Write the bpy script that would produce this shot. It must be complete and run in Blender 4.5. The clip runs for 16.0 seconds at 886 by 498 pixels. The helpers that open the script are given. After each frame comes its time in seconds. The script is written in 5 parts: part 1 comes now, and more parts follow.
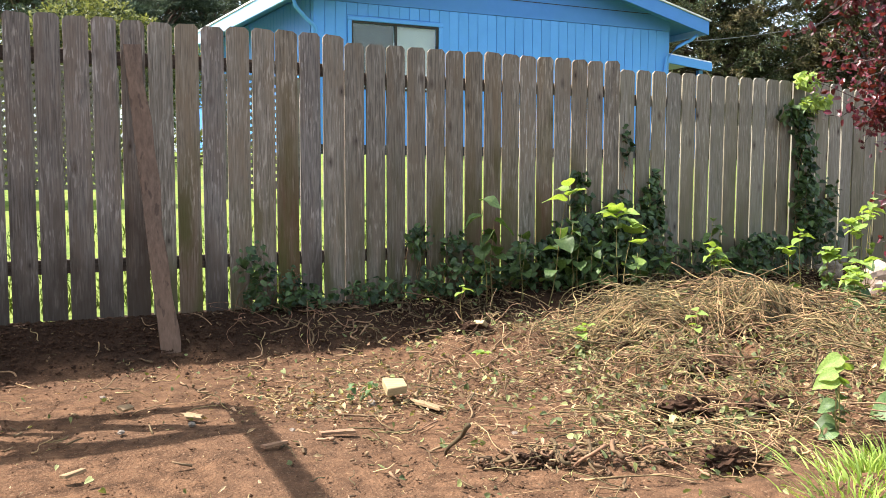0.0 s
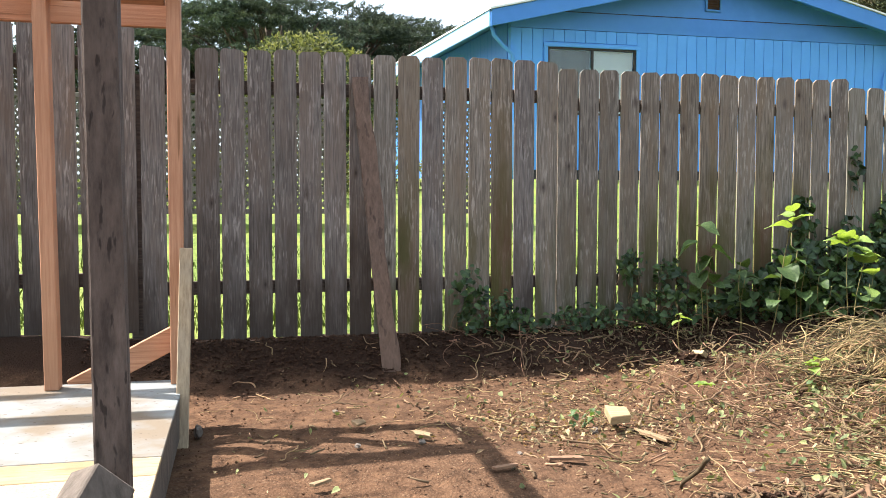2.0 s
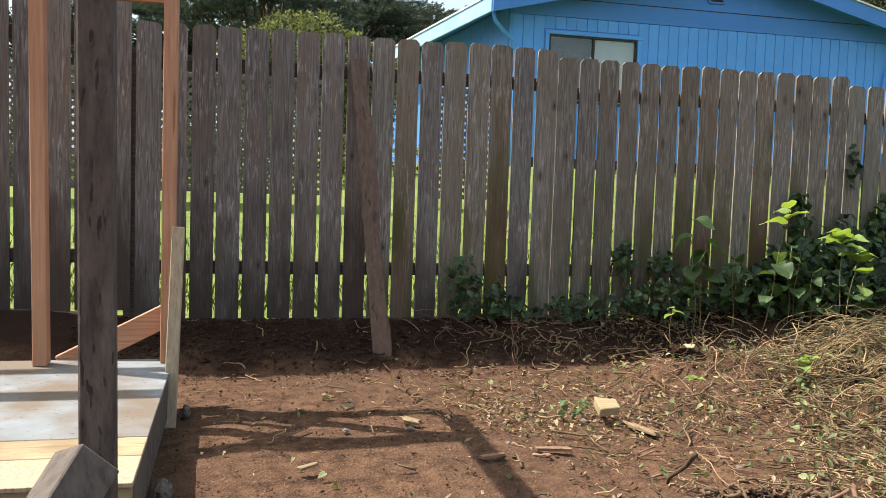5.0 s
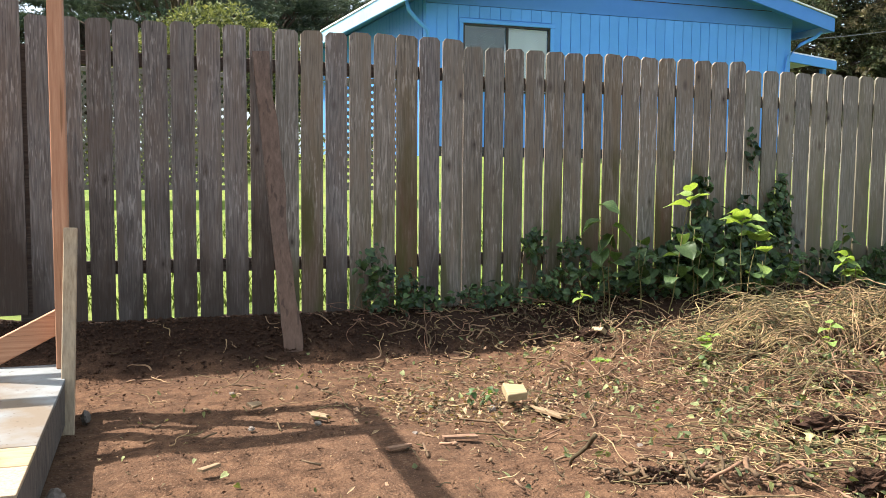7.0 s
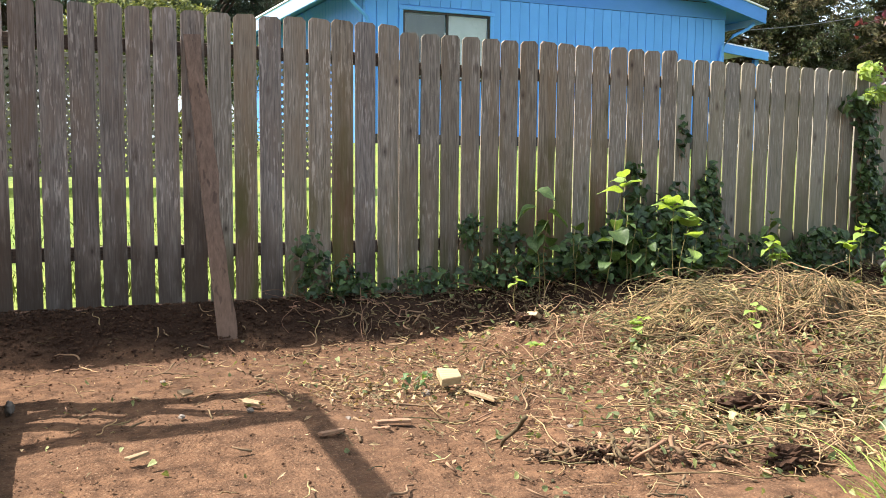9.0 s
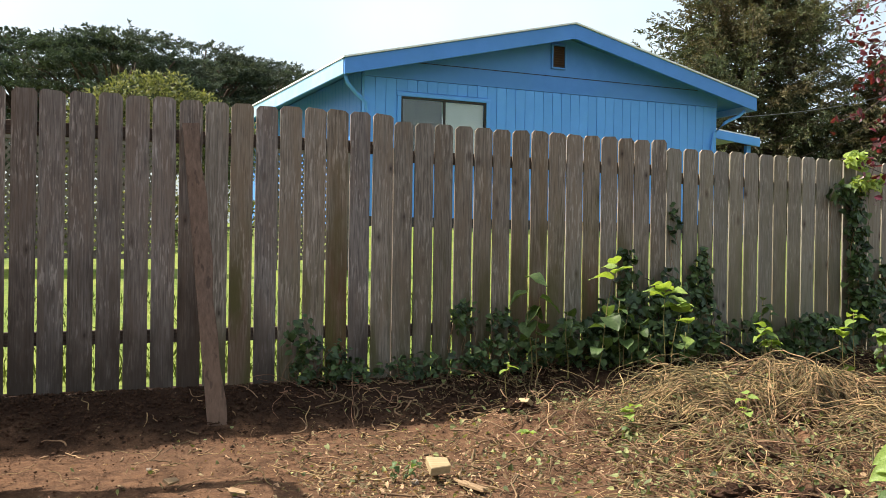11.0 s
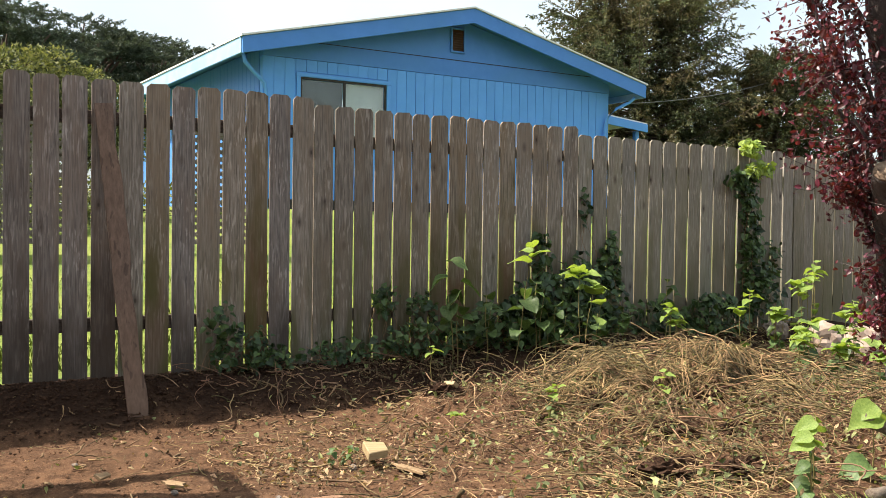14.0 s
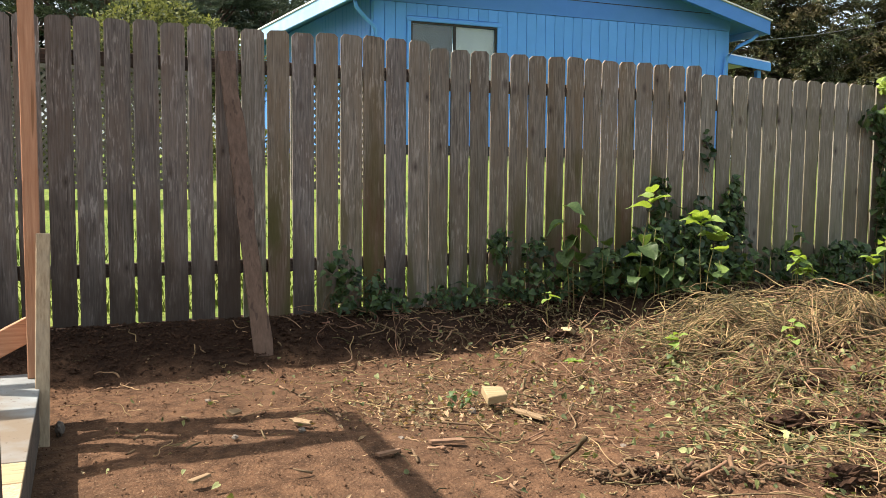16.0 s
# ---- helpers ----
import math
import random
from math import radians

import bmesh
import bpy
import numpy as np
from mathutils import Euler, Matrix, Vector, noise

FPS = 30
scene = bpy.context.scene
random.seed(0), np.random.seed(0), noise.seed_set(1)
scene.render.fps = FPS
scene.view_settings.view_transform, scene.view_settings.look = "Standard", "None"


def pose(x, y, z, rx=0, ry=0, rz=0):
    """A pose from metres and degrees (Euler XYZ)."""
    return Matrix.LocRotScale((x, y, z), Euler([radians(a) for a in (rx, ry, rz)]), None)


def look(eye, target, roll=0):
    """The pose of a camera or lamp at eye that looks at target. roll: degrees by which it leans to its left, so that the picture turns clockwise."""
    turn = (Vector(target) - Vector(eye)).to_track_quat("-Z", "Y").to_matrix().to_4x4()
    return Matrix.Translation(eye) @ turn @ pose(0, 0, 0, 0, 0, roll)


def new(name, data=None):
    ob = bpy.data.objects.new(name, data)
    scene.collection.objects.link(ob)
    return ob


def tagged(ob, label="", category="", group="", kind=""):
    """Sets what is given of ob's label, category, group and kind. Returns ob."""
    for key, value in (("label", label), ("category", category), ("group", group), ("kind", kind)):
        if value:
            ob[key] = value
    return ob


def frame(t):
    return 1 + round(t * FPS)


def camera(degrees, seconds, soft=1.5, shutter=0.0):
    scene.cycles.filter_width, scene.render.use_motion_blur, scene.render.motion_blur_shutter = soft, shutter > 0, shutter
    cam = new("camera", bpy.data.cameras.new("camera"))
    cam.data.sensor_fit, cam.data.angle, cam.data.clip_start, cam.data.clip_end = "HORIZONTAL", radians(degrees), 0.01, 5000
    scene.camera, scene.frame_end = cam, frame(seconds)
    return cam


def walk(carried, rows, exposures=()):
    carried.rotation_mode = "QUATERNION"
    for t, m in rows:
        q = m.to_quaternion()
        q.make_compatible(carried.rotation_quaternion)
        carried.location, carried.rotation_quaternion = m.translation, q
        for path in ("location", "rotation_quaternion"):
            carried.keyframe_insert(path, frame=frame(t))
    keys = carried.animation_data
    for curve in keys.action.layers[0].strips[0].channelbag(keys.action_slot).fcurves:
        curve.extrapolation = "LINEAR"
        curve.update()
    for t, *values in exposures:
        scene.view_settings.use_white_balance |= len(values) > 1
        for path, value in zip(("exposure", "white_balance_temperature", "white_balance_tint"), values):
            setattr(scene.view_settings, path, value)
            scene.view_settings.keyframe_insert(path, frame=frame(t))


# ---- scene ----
cam = camera(54.1, 16.0, soft=0.7)
PATH = [
    (0, (0.437, 0.004, 1.147), (1.288, 1.806, 0.981), 0.1),
    (0.5, (0.383, 0.022, 1.127), (1.095, 1.88, 0.932), -0.4),
    (1, (0.34, 0.026, 1.113), (0.971, 1.913, 0.902), -1.1),
    (1.5, (0.316, 0.029, 1.125), (0.89, 1.934, 0.919), -1.1),
    (2, (0.228, 0.062, 1.149), (0.688, 2.005, 1.039), 0.1),
    (2.5, (0.199, 0.055, 1.16), (0.631, 2.008, 1.144), 1.3),
    (3, (0.204, 0.077, 1.16), (0.647, 2.027, 1.117), 2.8),
    (3.5, (0.218, 0.094, 1.165), (0.668, 2.041, 1.071), 2.9),
    (3.7, (0.22, 0.087, 1.171), (0.669, 2.032, 1.059), 2.7),
    (5.8, (0.28, 0.08, 1.155), (0.779, 2.01, 1.002), 1.1),
    (6, (0.299, 0.074, 1.167), (0.814, 2.0, 1.012), 1.0),
    (6.5, (0.335, 0.058, 1.17), (0.914, 1.966, 1.007), 0.8),
    (7, (0.35, 0.057, 1.167), (0.982, 1.947, 1.002), 0.4),
    (7.5, (0.349, 0.055, 1.169), (0.996, 1.94, 1.009), 0.3),
    (8, (0.353, 0.066, 1.159), (0.983, 1.956, 0.98), 0.5),
    (8.5, (0.362, 0.063, 1.156), (1.024, 1.94, 0.964), 0.6),
    (9, (0.394, 0.032, 1.151), (1.147, 1.874, 0.961), 0.5),
    (9.5, (0.403, 0.017, 1.165), (1.161, 1.856, 0.951), 0.2),
    (10, (0.4, 0.0, 1.176), (1.143, 1.854, 1.075), 1.4),
    (10.2, (0.411, -0.008, 1.183), (1.15, 1.849, 1.121), 0.9),
    (12.3, (0.422, -0.024, 1.193), (1.22, 1.809, 1.211), 1.6),
    (12.5, (0.42, -0.023, 1.192), (1.236, 1.802, 1.201), 1.4),
    (13, (0.414, -0.002, 1.19), (1.363, 1.758, 1.138), 0.6),
    (13.5, (0.279, 0.04, 1.202), (1.342, 1.733, 1.142), 0.8),
    (14, (0.185, 0.062, 1.21), (1.175, 1.799, 1.165), 0.7),
    (14.5, (0.166, 0.082, 1.221), (1.083, 1.859, 1.182), 0.3),
    (15, (0.148, 0.101, 1.229), (1.0, 1.91, 1.172), 0.7),
    (15.5, (0.126, 0.108, 1.223), (0.909, 1.946, 1.123), 0.9),
    (16, (0.143, 0.128, 1.205), (0.912, 1.967, 1.032), 0.5),
]
EXPOSURES = [(t, e - 0.04, k - 100, 11) for t, e, k in ((0.0, 1.74, 6450), (1.5, 1.74, 6450), (2.0, 1.70, 6350), (2.5, 1.33, 6850), (3.0, 0.96, 6750), (3.5, 0.88, 6600), (6.0, 1.38, 6300), (7.0, 1.55, 6350), (9.5, 1.75, 6550), (10.2, 1.5, 6650),
                                            (12.5, 0.87, 6950), (13.0, 0.82, 6850), (13.5, 1.22, 6950), (14.5, 1.26, 6950), (15.5, 1.12, 6820), (16.0, 1.25, 6800))]
walk(cam, [(t, look(eye, target, roll)) for t, eye, target, roll in PATH], EXPOSURES)

# ---- world and sun ----
SUN_WAY = Vector((-0.63, 0.325, 1.0)).normalized()
world = bpy.data.worlds.new("sky")
scene.world = world
world.use_nodes = True
wn = world.node_tree.nodes
sky = wn.new("ShaderNodeTexSky")
sky.sky_type = "NISHITA"
sky.sun_disc = False
sky.sun_elevation = math.asin(SUN_WAY.z)
sky.sun_rotation = math.atan2(SUN_WAY.x, SUN_WAY.y)
sky.air_density, sky.dust_density, sky.ozone_density = 1.0, 6.0, 1.0
wn["Background"].inputs["Strength"].default_value = 0.105
# a thin white veil of high cloud over the blue
veil = wn.new("ShaderNodeMix")
veil.data_type = "RGBA"
cloud = wn.new("ShaderNodeTexNoise")
cloud.inputs["Scale"].default_value, cloud.inputs["Detail"].default_value = 2.2, 5.0
cover = wn.new("ShaderNodeMapRange")
cover.inputs["From Min"].default_value, cover.inputs["From Max"].default_value = 0.35, 0.65
cover.inputs["To Min"].default_value, cover.inputs["To Max"].default_value = 0.30, 0.55
veil.inputs[7].default_value = (5.9, 7.1, 7.6, 1)
world.node_tree.links.new(cloud.outputs["Fac"], cover.inputs["Value"])
world.node_tree.links.new(cover.outputs[0], veil.inputs[0])
world.node_tree.links.new(sky.outputs[0], veil.inputs[6])
world.node_tree.links.new(veil.outputs[2], wn["Background"].inputs["Color"])
sun = new("sun", bpy.data.lights.new("sun", "SUN"))
sun.data.energy, sun.data.angle, sun.data.color = 5.0, radians(0.53), (1.0, 0.94, 0.85)
sun.matrix_world = look(SUN_WAY * 30, (0, 0, 0))


# ---- materials ----
def material(name, dark, light, scale=8.0, stretch=(1, 1, 1), rough=0.8, bump=0.3, bump_scale=None, big=None, big_scale=0.7,
             big_amount=0.5, vary=0.0, shift=False, through_light=0.0, island=0.0, flecks=None, spec=0.3, bump_distance=0.01, metal=0.0, shade_band=None):
    """A noise-mixed surface: grain between dark and light, patches of big, tint by object or by island."""
    m = bpy.data.materials.new(name)
    m.use_nodes = True
    n, l = m.node_tree.nodes, m.node_tree.links
    bsdf = n["Principled BSDF"]
    coord = n.new("ShaderNodeTexCoord")
    place = n.new("ShaderNodeMapping")
    place.inputs["Scale"].default_value = stretch
    vec = coord.outputs["Object"]
    info = n.new("ShaderNodeObjectInfo")
    if shift:
        add = n.new("ShaderNodeVectorMath")
        add.operation = "MULTIPLY_ADD"
        l.new(info.outputs["Random"], add.inputs[0])
        add.inputs[1].default_value = (37.0, 61.0, 83.0)
        l.new(vec, add.inputs[2])
        vec = add.outputs[0]
    l.new(vec, place.inputs["Vector"])
    grain = n.new("ShaderNodeTexNoise")
    grain.inputs["Scale"].default_value = scale
    grain.inputs["Detail"].default_value = 8.0
    grain.inputs["Roughness"].default_value = 0.65
    l.new(place.outputs[0], grain.inputs["Vector"])
    ramp = n.new("ShaderNodeValToRGB")
    ramp.color_ramp.elements[0].position, ramp.color_ramp.elements[1].position = 0.36, 0.66
    ramp.color_ramp.elements[0].color, ramp.color_ramp.elements[1].color = (*dark, 1), (*light, 1)
    l.new(grain.outputs["Fac"], ramp.inputs["Fac"])
    colour = ramp.outputs["Color"]

    def mix(a, b, fac, kind="MIX"):
        node = n.new("ShaderNodeMix")
        node.data_type, node.blend_type = "RGBA", kind
        for value, socket in ((fac, node.inputs[0]), (a, node.inputs[6]), (b, node.inputs[7])):
            if isinstance(value, bpy.types.NodeSocket):
                l.new(value, socket)
            elif isinstance(value, tuple):
                socket.default_value = (*value, 1)
            else:
                socket.default_value = value
        return node.outputs[2]

    if big:
        patch = n.new("ShaderNodeTexNoise")
        patch.inputs["Scale"].default_value = big_scale
        patch.inputs["Detail"].default_value = 5.0
        l.new(vec, patch.inputs["Vector"])
        span = n.new("ShaderNodeMapRange")
        span.inputs["From Min"].default_value, span.inputs["From Max"].default_value = 0.42, 0.62
        span.inputs["To Max"].default_value = big_amount
        l.new(patch.outputs["Fac"], span.inputs["Value"])
        colour = mix(colour, big, span.outputs[0])
    if flecks:
        fine = n.new("ShaderNodeTexNoise")
        fine.inputs["Scale"].default_value = flecks[1]
        fine.inputs["Detail"].default_value = 3.0
        l.new(place.outputs[0], fine.inputs["Vector"])
        span = n.new("ShaderNodeMapRange")
        span.inputs["From Min"].default_value, span.inputs["From Max"].default_value = flecks[2], flecks[2] + 0.06
        span.inputs["To Max"].default_value = flecks[3]
        l.new(fine.outputs["Fac"], span.inputs["Value"])
        colour = mix(colour, flecks[0], span.outputs[0])
    # shade put into the colour: darker beyond a ragged line in y
    if shade_band:
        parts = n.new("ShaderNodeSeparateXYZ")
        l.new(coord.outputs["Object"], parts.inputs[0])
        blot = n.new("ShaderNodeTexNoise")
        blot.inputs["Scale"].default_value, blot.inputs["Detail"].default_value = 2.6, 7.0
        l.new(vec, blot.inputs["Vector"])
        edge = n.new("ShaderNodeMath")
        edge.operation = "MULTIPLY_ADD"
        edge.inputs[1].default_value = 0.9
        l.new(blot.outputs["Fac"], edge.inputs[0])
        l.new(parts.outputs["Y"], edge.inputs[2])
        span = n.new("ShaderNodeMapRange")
        span.inputs["From Min"].default_value, span.inputs["From Max"].default_value = shade_band[1], shade_band[1] + 0.28
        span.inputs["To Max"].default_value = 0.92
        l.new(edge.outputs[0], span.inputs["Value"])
        colour = mix(colour, shade_band[0], span.outputs[0])
    if vary or island:
        source = info.outputs["Random"]
        amount = vary
        if island:
            source, amount = n.new("ShaderNodeNewGeometry").outputs["Random Per Island"], island
        span = n.new("ShaderNodeMapRange")
        span.inputs["To Min"].default_value, span.inputs["To Max"].default_value = 1 - amount, 1 + amount
        l.new(source, span.inputs["Value"])
        hue = n.new("ShaderNodeHueSaturation")
        l.new(span.outputs[0], hue.inputs["Value"])
        l.new(colour, hue.inputs["Color"])
        if island:
            turn = n.new("ShaderNodeMapRange")
            turn.inputs["To Min"].default_value, turn.inputs["To Max"].default_value = 0.5 + 0.035 * island, 0.5 - 0.035 * island
            l.new(source, turn.inputs["Value"])
            l.new(turn.outputs[0], hue.inputs["Hue"])
        colour = hue.outputs["Color"]
    l.new(colour, bsdf.inputs["Base Color"])
    bsdf.inputs["Roughness"].default_value = rough
    bsdf.inputs["Metallic"].default_value = metal
    bsdf.inputs["Specular IOR Level"].default_value = spec
    if bump:
        relief = grain
        if bump_scale:
            relief = n.new("ShaderNodeTexNoise")
            relief.inputs["Scale"].default_value = bump_scale
            relief.inputs["Detail"].default_value = 10.0
            l.new(place.outputs[0], relief.inputs["Vector"])
        node = n.new("ShaderNodeBump")
        node.inputs["Strength"].default_value, node.inputs["Distance"].default_value = bump, bump_distance
        l.new(relief.outputs["Fac"], node.inputs["Height"])
        l.new(node.outputs[0], bsdf.inputs["Normal"])
    if through_light:
        thin = n.new("ShaderNodeBsdfTranslucent")
        l.new(mix(colour, (1.35, 1.3, 0.55), 1.0, "MULTIPLY"), thin.inputs["Color"])
        blend = n.new("ShaderNodeMixShader")
        blend.inputs[0].default_value = through_light
        l.new(bsdf.outputs[0], blend.inputs[1])
        l.new(thin.outputs[0], blend.inputs[2])
        l.new(blend.outputs[0], n["Material Output"].inputs["Surface"])
    return m


def cedar(name, low, high, warm, worn, vary=0.2, moss=0.0, moss_tint=(0.13, 0.12, 0.04), rust=(0.19, 0.10, 0.045)):
    """Weathered upright boards: long fibres, warm patches, worn pale flecks, dark checks, knots, and growth with
    painted shade from the foot up.
    """
    m = bpy.data.materials.new(name)
    m.use_nodes = True
    n, l = m.node_tree.nodes, m.node_tree.links
    bsdf = n["Principled BSDF"]
    coord, info, add = n.new("ShaderNodeTexCoord"), n.new("ShaderNodeObjectInfo"), n.new("ShaderNodeVectorMath")
    add.operation = "MULTIPLY_ADD"
    add.inputs[1].default_value = (37.0, 61.0, 83.0)
    l.new(info.outputs["Random"], add.inputs[0])
    l.new(coord.outputs["Object"], add.inputs[2])

    def grain(scale, detail=5.0, warp=0.0):
        place, tex = n.new("ShaderNodeMapping"), n.new("ShaderNodeTexNoise")
        place.inputs["Scale"].default_value = scale
        tex.inputs["Scale"].default_value, tex.inputs["Detail"].default_value, tex.inputs["Distortion"].default_value = 1.0, detail, warp
        l.new(add.outputs[0], place.inputs["Vector"])
        l.new(place.outputs[0], tex.inputs["Vector"])
        return tex.outputs["Fac"]

    def span(value, a, b, lo=0.0, hi=1.0):
        node = n.new("ShaderNodeMapRange")
        for key, v in (("From Min", a), ("From Max", b), ("To Min", lo), ("To Max", hi)):
            node.inputs[key].default_value = v
        l.new(value, node.inputs["Value"])
        return node.outputs[0]

    def sums(kind, a, b):
        node = n.new("ShaderNodeMath")
        node.operation = kind
        for value, socket in ((a, node.inputs[0]), (b, node.inputs[1])):
            if isinstance(value, bpy.types.NodeSocket):
                l.new(value, socket)
            else:
                socket.default_value = value
        return node.outputs[0]

    def mix(a, b, fac, kind="MIX"):
        node = n.new("ShaderNodeMix")
        node.data_type, node.blend_type = "RGBA", kind
        for value, socket in ((a, node.inputs[6]), (b, node.inputs[7])):
            if isinstance(value, bpy.types.NodeSocket):
                l.new(value, socket)
            else:
                socket.default_value = (*value, 1)
        l.new(fac, node.inputs[0])
        return node.outputs[2]
    fibre = grain((105, 105, 5.5), 6.0, 0.4)
    colour = mix(low, high, span(fibre, 0.34, 0.68))
    colour = mix(colour, warm, span(grain((11, 11, 1.7)), 0.44, 0.64, 0.0, 0.75))
    band = grain((5, 5, 2.6), 4.0)
    flecks = sums("MULTIPLY", span(grain((85, 85, 10), 3.0), 0.54, 0.64), span(band, 0.42, 0.62, 0.10, 0.68))
    colour = mix(colour, worn, flecks)
    colour = mix(colour, (0.045, 0.034, 0.027), span(grain((150, 150, 4.0), 3.0), 0.60, 0.72, 0.0, 0.5))
    # knots: a dark eye with a ring
    place, cell = n.new("ShaderNodeMapping"), n.new("ShaderNodeTexVoronoi")
    place.inputs["Scale"].default_value = (5.5, 5.5, 2.6)
    cell.inputs["Scale"].default_value = 1.0
    l.new(add.outputs[0], place.inputs["Vector"])
    l.new(place.outputs[0], cell.inputs["Vector"])
    colour = mix(colour, (0.075, 0.052, 0.040), span(cell.outputs["Distance"], 0.15, 0.07, 0.0, 0.65))
    colour = mix(colour, (0.025, 0.017, 0.013), span(cell.outputs["Distance"], 0.06, 0.03, 0.0, 0.8))
    parts = n.new("ShaderNodeSeparateXYZ")
    l.new(coord.outputs["Object"], parts.inputs[0])
    own = sums("FRACT", sums("MULTIPLY", info.outputs["Random"], 7.31), 0.0)
    edge = sums("SUBTRACT", sums("ADD", sums("MULTIPLY", grain((7, 7, 2.2), 5.0), 1.5), sums("MULTIPLY", own, 0.50)), 0.24)
    foot = span(sums("SUBTRACT", edge, parts.outputs["Z"]), -0.2, 0.5)
    # moss, rust and brown stain, darkened further to paint shade near the ground
    if moss:
        colour = mix(colour, rust, sums("MULTIPLY", foot, span(own, 0.2, 0.9, 0.15, 0.85)))
        colour = mix(colour, moss_tint, sums("MULTIPLY", span(sums("SUBTRACT", edge, parts.outputs["Z"]), -0.45, 0.35), span(grain((9, 9, 1.5), 4.0), 0.40, 0.60, 0.0, moss)))
    else:
        colour = mix(colour, (0.043, 0.028, 0.019), sums("MULTIPLY", foot, 0.88))
    hue = n.new("ShaderNodeHueSaturation")
    l.new(span(info.outputs["Random"], 0, 1, 1 - vary, 1 + vary), hue.inputs["Value"])
    l.new(span(own, 0, 1, 0.72, 0.98), hue.inputs["Saturation"])
    l.new(colour, hue.inputs["Color"])
    l.new(hue.outputs["Color"], bsdf.inputs["Base Color"])
    bsdf.inputs["Roughness"].default_value, bsdf.inputs["Specular IOR Level"].default_value = 0.88, 0.25
    node = n.new("ShaderNodeBump")
    node.inputs["Strength"].default_value, node.inputs["Distance"].default_value = 0.8, 0.004
    l.new(fibre, node.inputs["Height"])
    l.new(node.outputs[0], bsdf.inputs["Normal"])
    return m


GRAIN = (14, 14, 0.55)
BOARD = (6, 6, 1.3)
M_picket = cedar("weathered_cedar", (0.090, 0.073, 0.063), (0.206, 0.170, 0.147), (0.148, 0.105, 0.077), (0.35, 0.298, 0.26), 0.22)
M_picket_mossy = cedar("weathered_cedar_mossy", (0.115, 0.090, 0.067), (0.245, 0.200, 0.152), (0.175, 0.123, 0.075), (0.39, 0.328, 0.262), 0.17, moss=0.95, moss_tint=(0.078, 0.068, 0.019), rust=(0.088, 0.043, 0.017))
M_picket_pale = cedar("pale_weathered_cedar", (0.138, 0.119, 0.091), (0.260, 0.228, 0.180), (0.186, 0.162, 0.110), (0.35, 0.307, 0.243), 0.12, moss=0.5, moss_tint=(0.110, 0.107, 0.047), rust=(0.125, 0.102, 0.064))
M_rail = material("dark_rail_wood", (0.04, 0.028, 0.022), (0.09, 0.065, 0.05), 6, (0.6, 12, 12), 0.9, 0.4)
# the last argument paints the fence's shade onto the soil
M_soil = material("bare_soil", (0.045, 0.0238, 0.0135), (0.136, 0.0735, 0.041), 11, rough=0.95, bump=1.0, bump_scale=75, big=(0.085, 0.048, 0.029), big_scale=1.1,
                  flecks=((0.21, 0.135, 0.085), 85, 0.60, 0.45), spec=0.1, bump_distance=0.014, shade_band=((0.024, 0.013, 0.0085), 5.72))
M_lawn = material("lawn_grass", (0.060, 0.098, 0.012), (0.130, 0.180, 0.022), 20, rough=0.8, bump=0.6, big=(0.165, 0.190, 0.030), big_scale=1.6, big_amount=0.7)
M_plank = material("brown_plank", (0.078, 0.050, 0.037), (0.165, 0.108, 0.080), 7, BOARD, 0.85, 0.5, big=(0.150, 0.090, 0.060), big_scale=1.6, big_amount=0.5, flecks=((0.045, 0.028, 0.020), 6, 0.60, 0.6))
M_lumber = material("new_orange_lumber", (0.36, 0.168, 0.092), (0.51, 0.268, 0.155), 5, GRAIN, 0.65, 0.3, big=(0.34, 0.165, 0.085), big_scale=2.5, shift=True, flecks=((0.20, 0.09, 0.04), 2.5, 0.66, 0.8))
M_lumber_x = material("new_orange_lumber_lengthwise", (0.33, 0.155, 0.083), (0.48, 0.250, 0.143), 5, (0.55, 14, 14), 0.65, 0.3, big=(0.34, 0.165, 0.085), big_scale=2.5, shift=True, flecks=((0.17, 0.075, 0.032), 4, 0.62, 0.7))
M_oldpost = material("old_dark_post", (0.050, 0.036, 0.029), (0.145, 0.108, 0.088), 7, (4, 4, 1.0), 0.92, 0.9, big=(0.085, 0.060, 0.046), big_scale=4, flecks=((0.02, 0.014, 0.011), 12, 0.60, 0.8))
M_greywood = material("grey_weathered_wood", (0.27, 0.19, 0.115), (0.46, 0.345, 0.22), 6, GRAIN, 0.85, 0.4, big=(0.30, 0.25, 0.19), big_scale=3)
M_white = material("white_painted_plywood", (0.160, 0.168, 0.166), (0.215, 0.226, 0.224), 5, rough=0.7, bump=0.15, big=(0.135, 0.098, 0.062), big_scale=3.2, big_amount=0.9, flecks=((0.08, 0.05, 0.032), 45, 0.64, 0.75))
M_rawply = material("raw_plywood", (0.25, 0.19, 0.10), (0.36, 0.285, 0.165), 5, (0.6, 6, 6), 0.7, 0.3, big=(0.20, 0.135, 0.07), big_scale=5, big_amount=0.8, flecks=((0.14, 0.085, 0.04), 7, 0.60, 0.6))
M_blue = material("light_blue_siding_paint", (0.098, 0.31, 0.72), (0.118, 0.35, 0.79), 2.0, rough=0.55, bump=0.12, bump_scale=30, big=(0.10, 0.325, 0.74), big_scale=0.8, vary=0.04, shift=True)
# trim blue; on the side walls it paints in their shade
M_bluedeep = material("blue_trim_and_shade_paint", (0.060, 0.205, 0.56), (0.075, 0.235, 0.62), 2.0, rough=0.5, bump=0.1, bump_scale=30, big=(0.07, 0.22, 0.52), big_scale=0.9)
